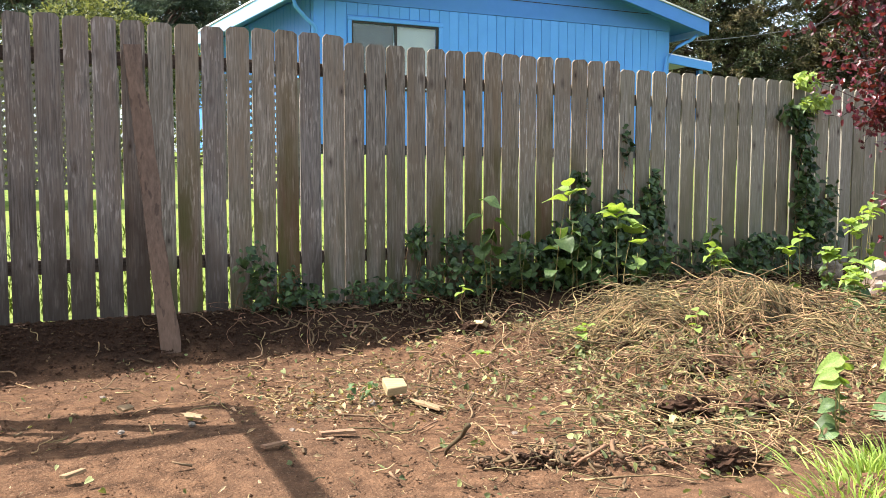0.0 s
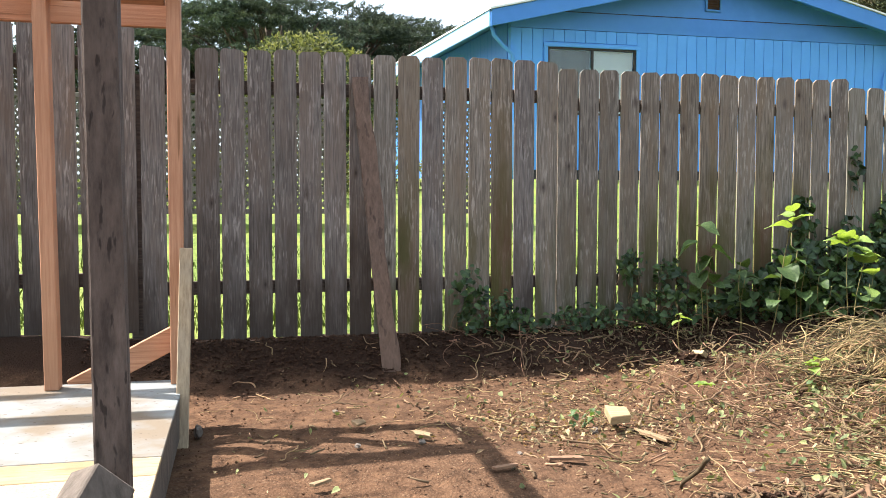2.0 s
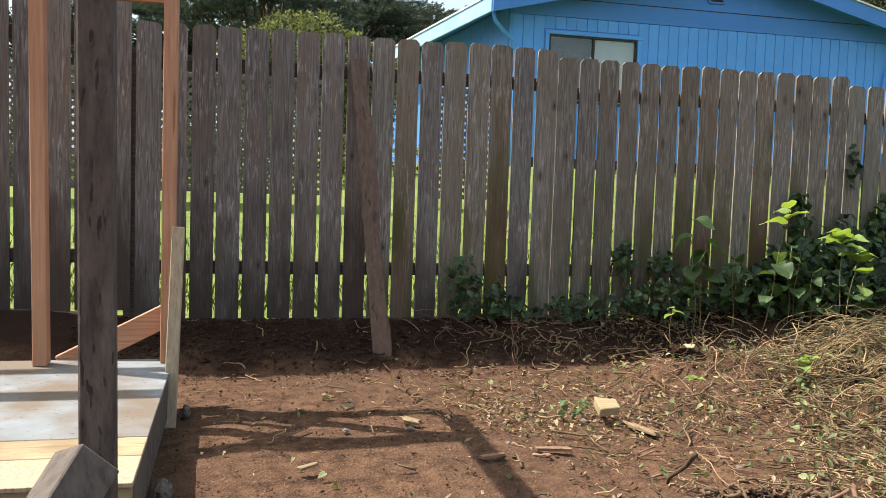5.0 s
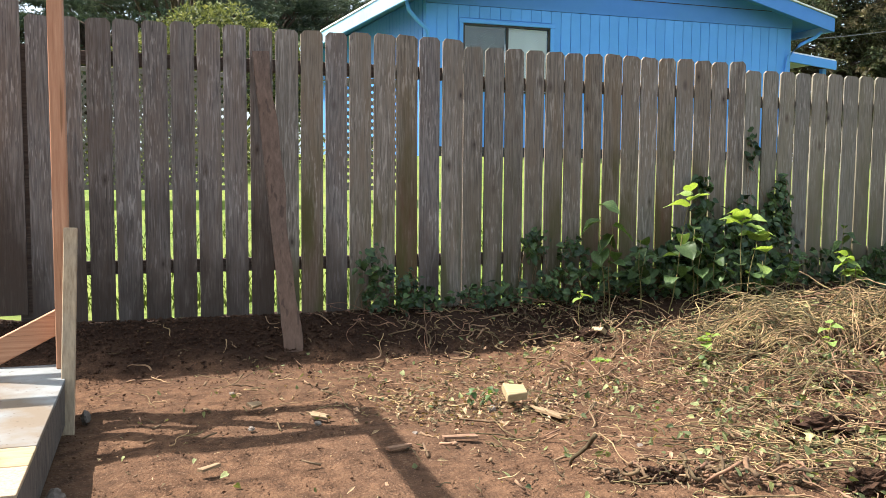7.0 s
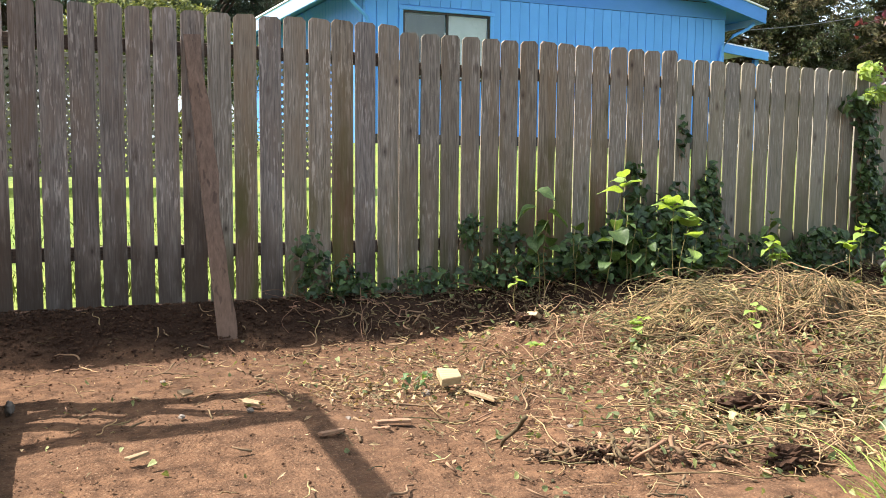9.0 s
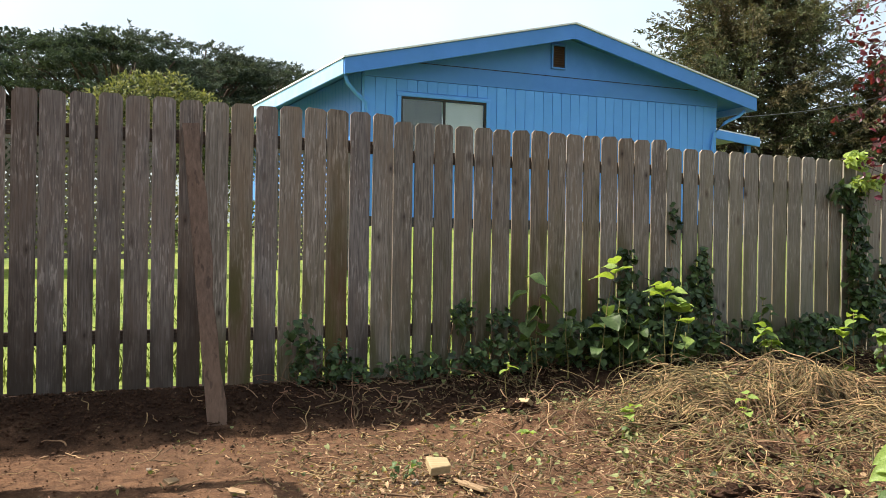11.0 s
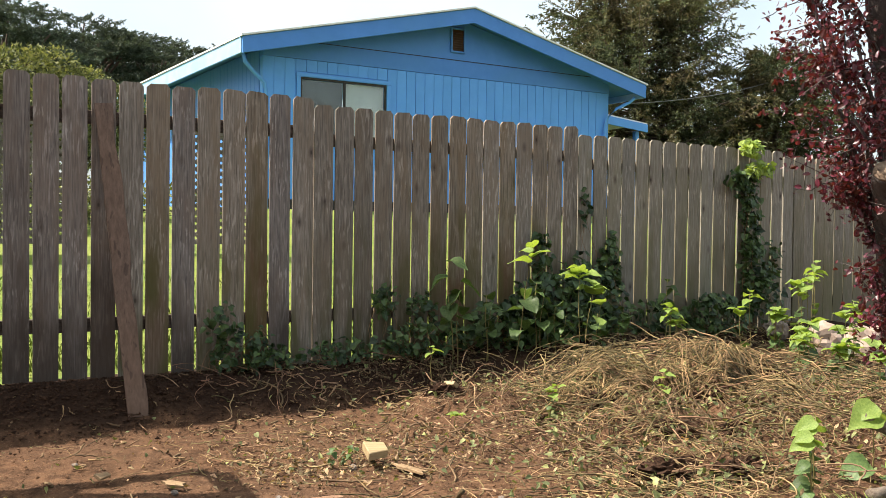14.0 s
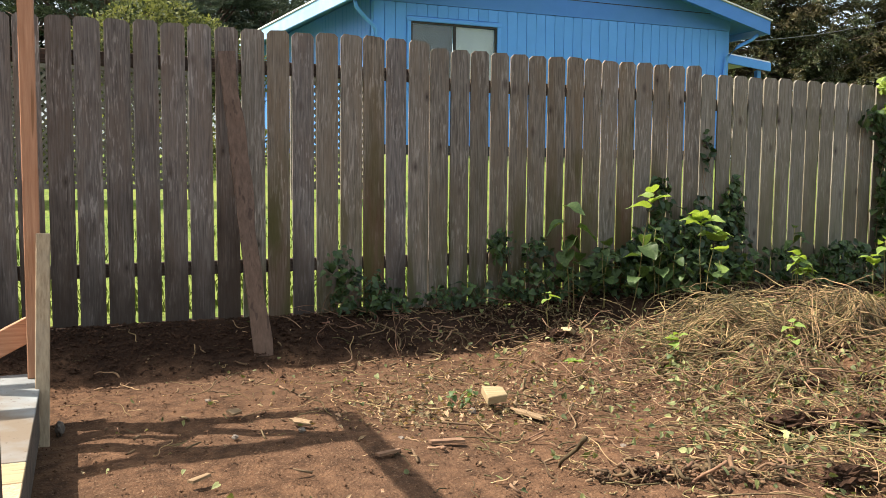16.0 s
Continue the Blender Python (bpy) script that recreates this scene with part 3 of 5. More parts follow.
# ---- blue house ----
def build_house():
    house = thing("house", (9.0, 15.0, 1.0), "single-storey light blue gabled house with vertical siding", "house")
    inv = Matrix.Translation((-9.0, -15.0, -1.0))

    def bit(name, bm, mat, parent=house, label=""):
        ob = part(name, bm, mat, parent, label)
        if parent is house:
            ob.matrix_local = inv
        return ob
    base, xl, xr, band = 0.6, 5.0, 12.88, 4.25
    ridge_x, ridge_z, eave_z, slope = 9.08, 5.525, 4.445, 0.235
    lows = lambda x: ridge_z - slope * abs(x - ridge_x)
    # front wall with the window opening
    w0, w1, wz0, wz1 = 5.70, 7.42, 2.72, 3.93
    for outline in ([(xl, base), (w0, base), (w0, band), (xl, band)], [(w1, base), (xr, base), (xr, band), (w1, band)],
                    [(w0, base), (w1, base), (w1, wz0), (w0, wz0)], [(w0, wz1), (w1, wz1), (w1, band), (w0, band)]):
        bit("front_wall", prism(outline, 15.02, 15.16), M_blue)
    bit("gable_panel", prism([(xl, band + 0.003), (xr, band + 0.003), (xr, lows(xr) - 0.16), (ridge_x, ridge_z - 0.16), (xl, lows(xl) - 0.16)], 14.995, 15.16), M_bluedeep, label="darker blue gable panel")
    bit("seam_strip", box(5.72, 12.35, 14.988, 14.9945, 4.565, 4.578), M_frame, label="thin dark seam")
    bit("skirt_board", box(xl - 0.02, xr + 0.02, 14.96, 14.998, 1.5, 1.72, 0.004), M_frame, label="dark skirt board at the foot of the wall")
    # siding boards between the grooves
    pitch = 0.2032
    count = int((xr - xl) / pitch)
    full = box(0.004, pitch - 0.006, -0.014, 0.0, base, band - 0.004, 0.002)
    data = bpy.data.meshes.new("siding_board")
    full.to_mesh(data)
    full.free()
    upper = bpy.data.meshes.new("siding_board")
    short = box(0.004, pitch - 0.006, -0.014, 0.0, wz1 + 0.1, band - 0.004, 0.002)
    short.to_mesh(upper)
    short.free()
    side_board = bpy.data.meshes.new("siding_board")
    tall = box(0.004, pitch - 0.006, 0.002, 0.016, base, 4.36, 0.002)
    tall.to_mesh(side_board)
    tall.free()
    for i in range(count):
        x = xl + i * pitch
        piece = part("siding_board", upper if w0 - 0.22 < x < w1 - 0.02 else data, M_blue, house)
        piece.matrix_local = Matrix.Translation((x - 9.0, 0.019, -1.0))
    # left wall, slightly out of square, and the rest of the shell
    def quad_wall(a, b, z0, z1, thick, mat, name):
        bm = bmesh.new()
        (ax, ay), (bx, by) = a, b
        n = Vector((by - ay, ax - bx, 0)).normalized() * thick
        pts = [(ax, ay), (bx, by), (bx + n.x, by + n.y), (ax + n.x, ay + n.y)]
        lo = [bm.verts.new((x, y, z0)) for x, y in pts]
        hi = [bm.verts.new((x, y, z1)) for x, y in pts]
        bm.faces.new(lo)
        bm.faces.new(hi)
        for q in range(4):
            bm.faces.new((lo[q], lo[(q + 1) % 4], hi[(q + 1) % 4], hi[q]))
        bmesh.ops.recalc_face_normals(bm, faces=bm.faces[:])
        return bit(name, bm, mat)
    # side walls take the deeper blue to paint the shade under the eaves
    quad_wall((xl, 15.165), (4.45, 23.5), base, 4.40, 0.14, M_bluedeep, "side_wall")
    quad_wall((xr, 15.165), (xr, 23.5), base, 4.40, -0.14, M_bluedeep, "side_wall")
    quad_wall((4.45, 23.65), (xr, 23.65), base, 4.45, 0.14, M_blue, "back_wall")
    # boards of the left wall, in the same shade-painting blue
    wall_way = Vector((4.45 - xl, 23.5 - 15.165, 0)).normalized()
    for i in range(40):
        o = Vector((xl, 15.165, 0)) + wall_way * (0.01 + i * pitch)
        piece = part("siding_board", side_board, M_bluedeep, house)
        piece.matrix_local = Matrix.Translation((o.x - 9.0, o.y - 15.0, -1.0)) @ Matrix.Rotation(math.atan2(wall_way.y, wall_way.x), 4, "Z")
    # roof: two slabs with fascia boards
    def slab(p, thick, mat, name, label=""):
        bm = bmesh.new()
        top = [bm.verts.new(q) for q in p]
        low = [bm.verts.new((q[0], q[1], q[2] - thick)) for q in p]
        bm.faces.new(top)
        bm.faces.new(low)
        for q in range(4):
            r = (q + 1) % 4
            bm.faces.new((top[q], top[r], low[r], low[q]))
        bmesh.ops.recalc_face_normals(bm, faces=bm.faces[:])
        return bit(name, bm, mat, label=label)
    yf, yb = 14.56, 24.2
    el, er = 4.50, 13.53
    slab([(ridge_x, yf - 0.06, ridge_z + 0.025), (ridge_x, yb, ridge_z + 0.025), (el - 0.83, yb, eave_z + 0.02), (el - 0.03, yf - 0.06, eave_z + 0.02)], 0.03, M_roof, "roof", "pale grey roofing")
    slab([(ridge_x, yf - 0.06, ridge_z + 0.025), (ridge_x, yb, ridge_z + 0.025), (er + 0.03, yb, eave_z + 0.02), (er + 0.03, yf - 0.06, eave_z + 0.02)], 0.03, M_roof, "roof", "pale grey roofing")
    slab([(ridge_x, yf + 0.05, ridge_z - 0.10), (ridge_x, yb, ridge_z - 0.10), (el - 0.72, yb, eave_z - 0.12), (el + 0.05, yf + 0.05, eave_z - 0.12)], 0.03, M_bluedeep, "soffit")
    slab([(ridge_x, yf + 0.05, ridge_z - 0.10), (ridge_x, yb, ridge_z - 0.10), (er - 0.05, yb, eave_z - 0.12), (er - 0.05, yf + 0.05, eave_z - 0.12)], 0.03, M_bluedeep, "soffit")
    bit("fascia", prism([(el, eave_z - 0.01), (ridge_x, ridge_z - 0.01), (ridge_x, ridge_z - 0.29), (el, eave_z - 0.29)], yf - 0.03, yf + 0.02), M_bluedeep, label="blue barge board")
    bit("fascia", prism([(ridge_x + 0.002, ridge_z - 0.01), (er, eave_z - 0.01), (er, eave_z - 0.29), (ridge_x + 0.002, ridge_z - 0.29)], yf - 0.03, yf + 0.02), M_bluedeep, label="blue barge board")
    bit("eave_board", beam((el + 0.0, yf + 0.03, eave_z - 0.145), (el - 0.78, yb, eave_z - 0.145), 0.04, 0.27), M_fascia, label="pale blue sunlit eave board")
    bit("eave_board", beam((er, yf + 0.03, eave_z - 0.145), (er, yb, eave_z - 0.145), 0.04, 0.27), M_fascia)
    # window
    win = thing("window", (6.56, 15.0, 3.33))
    win.parent = house
    win.matrix_local = Matrix.Translation((6.56 - 9, 0, 3.33 - 1))
    hw, hh = 0.86, 0.605
    for b in ((-hw, hw, hh - 0.035, hh), (-hw, hw, -hh, -hh + 0.035), (-hw, -hw + 0.035, -hh + 0.036, hh - 0.036), (hw - 0.035, hw, -hh + 0.036, hh - 0.036), (-0.02, 0.025, -hh + 0.036, hh - 0.036)):
        part("window_frame", box(b[0], b[1], 0.0, 0.05, b[2], b[3], 0.003), M_frame, win, "dark brown metal frame")
    for b in ((-hw - 0.085, hw + 0.085, hh + 0.002, hh + 0.075), (-hw - 0.075, -hw - 0.002, -hh, hh), (hw + 0.002, hw + 0.075, -hh, hh)):
        part("window_trim", box(b[0], b[1], -0.022, 0.015, b[2], b[3], 0.004), M_blue, win)
    for a, b, mat, lab in ((-hw + 0.036, -0.021, M_room, "grey curtain behind glass"), (0.026, hw - 0.036, M_blind, "white blind behind glass")):
        pane = part("pane", box(a, b, 0.022, 0.028, -hh + 0.037, hh - 0.037), M_glass, win, "clear glass pane")
        pane.visible_shadow = False
        part("blind", box(a, b, 0.07, 0.08, -hh + 0.037, hh - 0.037), mat, win, lab)
    # gable vent
    vent = thing("gable_vent")
    vent.parent = house
    vent.matrix_local = Matrix.Translation((8.97 - 9, -0.02, 4.96 - 1))
    part("backing", box(-0.13, 0.13, 0.005, 0.012, -0.21, 0.21), M_vent, vent, "dark brown backing")
    for i in range(9):
        part("slat", beam((-0.13, -0.008, -0.19 + i * 0.047), (0.13, -0.008, -0.19 + i * 0.047), 0.03, 0.008, 0, up=(0, -0.6, 1)), M_vent, vent)
    for b in ((-0.165, -0.131, -0.245, 0.245), (0.131, 0.165, -0.245, 0.245), (-0.13, 0.13, 0.211, 0.245), (-0.13, 0.13, -0.245, -0.211)):
        part("vent_frame", box(b[0], b[1], -0.03, 0.012, b[2], b[3], 0.003), M_bluedeep, vent)
    # downspouts
    for line in ([(4.55, 14.70, 4.19), (4.60, 14.74, 4.05), (4.80, 14.86, 3.90), (5.02, 14.95, 3.76), (5.06, 14.95, 3.5), (5.06, 14.95, 0.8)],
                 [(13.36, 14.70, 4.17), (13.24, 14.74, 4.06), (12.98, 14.86, 3.92), (12.78, 14.95, 3.70), (12.72, 14.95, 3.40), (12.70, 14.95, 0.8)]):
        bit("downspout", tubes("downspout", [line], 0.035, 8, 1.0), M_blue, label="blue metal downspout")
    # low side roof
    slab([(13.05, 16.6, 4.20), (13.05, 22.5, 4.20), (15.50, 22.5, 3.95), (15.50, 16.6, 3.95)], 0.03, M_roof, "porch_roof", "pale low side roof")
    bit("porch_fascia", prism([(13.05, 4.16), (15.50, 3.915), (15.50, 3.72), (13.05, 3.96)], 16.58, 16.64), M_blue)
    bit("porch_post", box(15.25, 15.37, 16.75, 16.87, 0.7, 3.75, 0.01), M_blue)
    bit("porch_wall", box(13.05, 15.2, 20.0, 20.12, 0.6, 3.8), M_blue)
    return house


build_house()


# ---- platform and timber frame ----
def build_platform():
    deck = thing("platform", (-1.0, 3.85, 0.0), "low white-painted plywood platform with dirt on it, inside the timber frame", "platform")
    deck_inv = Matrix.Translation((1.0, -3.85, 0.0))
    for name, bm, mat, lab in (
            ("top_panel", box(-2.6, -0.045, 3.262, 4.63, 0.222, 0.240, 0.002), M_white, "white painted plywood top"),
            ("top_strip", box(-2.6, -0.045, 3.05, 3.258, 0.222, 0.2385, 0.002), M_rawply, "bare plywood strip"),
            ("front_strip", box(-2.6, -0.045, 2.78, 3.046, 0.222, 0.2375, 0.002), M_greywood, "tan bare plywood strip"),
            ("front_board", box(-2.6, -0.05, 2.792, 2.83, 0.03, 0.220, 0.003), M_rawply, "bare plywood front"),
            # dark timber colour paints the shade on the side away from the sun
            ("side_board", box(-0.085, -0.048, 2.832, 4.60, 0.03, 0.220, 0.003), M_greydark, "side board, darkened to paint its shade"),
            ("back_board", box(-2.6, -0.09, 4.58, 4.615, 0.03, 0.220, 0.003), M_greywood, "")):
        part(name, bm, mat, deck, lab).matrix_local = deck_inv
    for x in (-2.3, -1.2, -0.16):
        for y in (2.95, 4.45):
            part("foot", box(x - 0.05, x + 0.05, y - 0.05, y + 0.05, -0.06, 0.219, 0.004), M_greywood, deck).matrix_local = deck_inv


def build_frame():
    fr = thing("unfinished_shelter", (-1.0, 4.5, 0.0), "open frame of new orange lumber with one old dark post", "shelter")
    inv = Matrix.Translation((1.0, -4.5, 0.0))

    def bit(name, bm, mat, label=""):
        part(name, bm, mat, fr, label).matrix_local = inv
    bit("stud", beam((-0.645, 4.525, 0.241), (-0.66, 4.51, 2.10), 0.066, 0.089, up=(0, 1, 0)), M_lumber, "new orange stud")
    bit("stud", beam((-0.070, 4.555, 0.241), (-0.062, 4.51, 2.16), 0.066, 0.089, up=(0, 1, 0)), M_lumber, "new orange stud")
    bit("stud", beam((-2.4, 4.52, 0.241), (-2.4, 4.51, 2.10), 0.066, 0.089, up=(0, 1, 0)), M_lumber)
    bit("top_plate", box(-3.2, -0.105, 4.44, 4.575, 2.102, 2.186, 0.004), M_lumber_x, "new orange top plate")
    bit("back_beam", box(-3.2, -0.06, 4.985, 5.023, 2.075, 2.315, 0.004), M_lumber_x, "new orange fascia beam")
    bit("side_beam", beam((-0.085, 4.983, 2.235), (-0.115, 2.40, 2.235), 0.05, 0.14), M_lumber_x, "new orange side beam")
    bit("brace", beam((-0.58, 4.645, 0.205), (-0.055, 4.645, 0.475), 0.038, 0.115), M_lumber_x, "diagonal new lumber brace")
    bit("corner_stake", beam((-0.040, 4.26, -0.03), (-0.016, 4.43, 0.92), 0.06, 0.032, up=(0, 1, 0)), M_greywood, "brown weathered stake")
    bit("corner_brace", beam((-1.02, 4.578, 2.205), (-0.72, 4.98, 2.205), 0.085, 0.038), M_lumber_x, "short diagonal corner brace")
    bit("old_post", beam((-0.098, 2.49, -0.08), (-0.112, 2.47, 2.163), 0.087, 0.087, 0.006, up=(0, 1, 0)), M_oldpost, "dark weathered square post")


build_platform()
build_frame()
block = part("timber_offcut", beam((-0.36, 1.95, 0.02), (-0.112, 2.385, 0.435), 0.125, 0.125, 0.004, up=(1, 0, 1)), M_greydark)
tagged(block, "dark weathered timber offcut leaning on the dark post", "timber")


# ---- plants: helpers ----
HEART = np.array([(0.0, 0.0), (-0.08, 0.30), (0.18, 0.50), (0.55, 0.38), (1.0, 0.0), (0.55, -0.38), (0.18, -0.50), (-0.08, -0.30), (0.36, 0.0)])


OVAL = np.array([(0.0, 0.0), (0.25, 0.32), (0.55, 0.36), (0.82, 0.20), (1.0, 0.0), (0.82, -0.20), (0.55, -0.36), (0.25, -0.32), (0.5, 0.0)])


def heart_leaves(name, places, length, width, rng, face, way=None, spread=1.0, wobble=0.6, shape=HEART):
    """One mesh of small heart-shaped leaves that mostly face one way."""
    places = np.asarray(places, float)
    n = len(places)
    nor = rng.normal(size=(n, 3)) * wobble + np.asarray(face, float)
    nor /= np.linalg.norm(nor, axis=1, keepdims=True)
    d = rng.normal(size=(n, 3)) * spread + (np.array([0, 0, -0.8]) if way is None else np.asarray(way, float))
    d -= nor * np.sum(d * nor, 1, keepdims=True)
    d /= np.linalg.norm(d, axis=1, keepdims=True) + 1e-9
    side = np.cross(nor, d)
    size = rng.uniform(0.55, 1.3, n)[:, None, None]
    u, v = shape[None, :, 0:1] * length * size, shape[None, :, 1:2] * width * size
    lift = (np.abs(shape[None, :, 1:2]) * 0.25 - shape[None, :, 0:1] ** 2 * 0.18) * width * size
    verts = (places[:, None] + d[:, None] * u + side[:, None] * v + nor[:, None] * lift).reshape(-1, 3)
    b = (np.arange(n) * 9)[:, None, None]
    fan = np.array([[8, i, (i + 1) % 8] for i in range(8)])[None]
    return raw(name, verts, (b + fan).reshape(-1, 3))


def blob_points(rng, centre, radii, n, shell=0.5):
    """Points in an ellipsoid, crowded towards its skin."""
    d = rng.normal(size=(n, 3))
    d /= np.linalg.norm(d, axis=1, keepdims=True)
    r = shell + (1 - shell) * rng.random((n, 1)) ** 0.5
    return np.asarray(centre) + d * r * np.asarray(radii)


# ---- ivy on and along the fence ----
def ivy(blobs, label, seed, length=0.075, name="ivy_plant", young=None, stems=12):
    rng = np.random.default_rng(seed)
    places = []
    for c, r, n in blobs:
        p = blob_points(rng, c, r, n, 0.35)
        p[:, 1] = np.minimum(p[:, 1], 5.985)
        floor = land(p[:, 0], p[:, 1])
        places.append(p[p[:, 2] > floor + 0.02])
    places = np.concatenate(places)
    base = (float(places[:, 0].mean()), 5.9, ground_at(places[:, 0].mean(), 5.9))
    plant = thing(name, base, label, "ivy")
    inv = Matrix.Translation([-q for q in base])
    part("foliage", heart_leaves("foliage", places, length, length * 0.95, rng, (0.0, -0.75, 0.75)), M_ivy, plant, "dark green glossy ivy leaves").matrix_local = inv
    if young:
        pts = np.concatenate([blob_points(rng, c, r, n, 0.3) for c, r, n in young])
        part("young_foliage", heart_leaves("young_foliage", pts, length * 0.85, length * 0.8, rng, (-0.2, -0.6, 0.7)), M_ivyyoung, plant, "bright yellow-green young ivy leaves").matrix_local = inv
    lines = []
    for _ in range(stems):
        tip = places[rng.integers(len(places))]
        foot = np.array([tip[0] + rng.normal() * 0.15, 5.95, ground_at(tip[0], 5.9) - 0.03])
        t = np.linspace(0, 1, 7)[:, None]
        line = foot + (tip - foot) * t + rng.normal(size=(7, 3)) * 0.02
        line[:, 1] = np.minimum(line[:, 1], 5.99)
        lines.append(line)
    for line in lines:
        part("stem", tubes("stem", [line], 0.004, 4), M_root, plant).matrix_local = inv
    return plant


ivy([((1.93, 5.85, 0.36), (0.24, 0.13, 0.20), 190), ((1.80, 5.88, 0.56), (0.14, 0.08, 0.16), 60), ((2.10, 5.85, 0.30), (0.2, 0.1, 0.12), 60), ((2.45, 5.85, 0.28), (0.25, 0.1, 0.08), 45)], "low dark ivy clump at the foot of the fence", 1, 0.045, stems=30)
ivy([((2.75, 5.85, 0.33), (0.35, 0.15, 0.10), 110), ((3.02, 5.9, 0.68), (0.13, 0.06, 0.13), 70), ((3.35, 5.82, 0.38), (0.38, 0.17, 0.18), 300), ((3.33, 5.9, 0.62), (0.13, 0.07, 0.12), 60)], "creeping dark ivy in front of the pickets", 2, 0.048, stems=36)
ivy([((4.10, 5.78, 0.42), (0.45, 0.20, 0.26), 480), ((4.50, 5.80, 0.55), (0.48, 0.18, 0.34), 620), ((4.48, 5.93, 0.98), (0.12, 0.05, 0.24), 70), ((5.05, 5.87, 0.58), (0.30, 0.12, 0.34), 240), ((4.85, 5.92, 0.85), (0.18, 0.06, 0.2), 60),
     ((5.22, 5.95, 0.92), (0.13, 0.05, 0.22), 95), ((5.26, 5.96, 1.10), (0.05, 0.03, 0.12), 18), ((5.6, 5.85, 0.45), (0.35, 0.12, 0.22), 100)], "thick dark green ivy mass against the fence", 3, 0.063, stems=40)
ivy([((4.955, 5.97, 1.38), (0.045, 0.03, 0.14), 22), ((4.96, 5.97, 1.52), (0.03, 0.02, 0.05), 6)], "small ivy sprig on a picket edge", 4, 0.05, stems=3)
ivy([((6.95, 5.92, 1.5), (0.11, 0.08, 0.42), 190), ((6.78, 5.93, 1.72), (0.16, 0.05, 0.10), 50), ((6.99, 5.9, 0.85), (0.17, 0.10, 0.45), 250), ((7.15, 5.88, 0.6), (0.25, 0.12, 0.30), 120), ((7.33, 5.93, 0.95), (0.09, 0.05, 0.20), 40)],
    "ivy column climbing the fence with a bright top", 5, 0.066, young=[((7.05, 5.88, 1.83), (0.18, 0.10, 0.09), 120), ((6.93, 5.9, 2.03), (0.14, 0.10, 0.09), 100)], stems=14)
ivy([((6.35, 5.78, 0.42), (0.42, 0.2, 0.24), 380)], "rounded dark ivy mound at the fence foot", 6, 0.065)
ivy([((-1.34, 5.97, 1.25), (0.06, 0.03, 0.14), 22)], "small ivy sprig between tall pickets", 7, 0.05, stems=3)


# ---- knotweed and weeds ----
def leaf_shape(seed):
    r = random.Random(seed)
    rows, cols = 7, 2
    verts, faces = [], []
    outline = [0.0, 0.36, 0.50, 0.47, 0.36, 0.20, 0.0]
    for i in range(rows):
        u = i / (rows - 1)
        for j in range(-cols, cols + 1):
            v = outline[i] * j / cols
            back = -0.10 * abs(j) / cols if i == 1 else 0
            verts.append((v, u + back, abs(v) * 0.28 - 0.35 * u * u + 0.03 * math.sin(9 * u + seed) * abs(j) + r.uniform(-0.012, 0.012)))
    w = 2 * cols + 1
    for i in range(rows - 1):
        for j in range(w - 1):
            faces.append((i * w + j, i * w + j + 1, (i + 1) * w + j + 1, (i + 1) * w + j))
    return raw("leaf", verts, faces, True)


BRIGHT = [leaf_shape(i) for i in range(4)]
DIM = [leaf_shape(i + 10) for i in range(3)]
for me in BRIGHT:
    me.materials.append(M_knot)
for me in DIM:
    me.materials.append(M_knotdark)


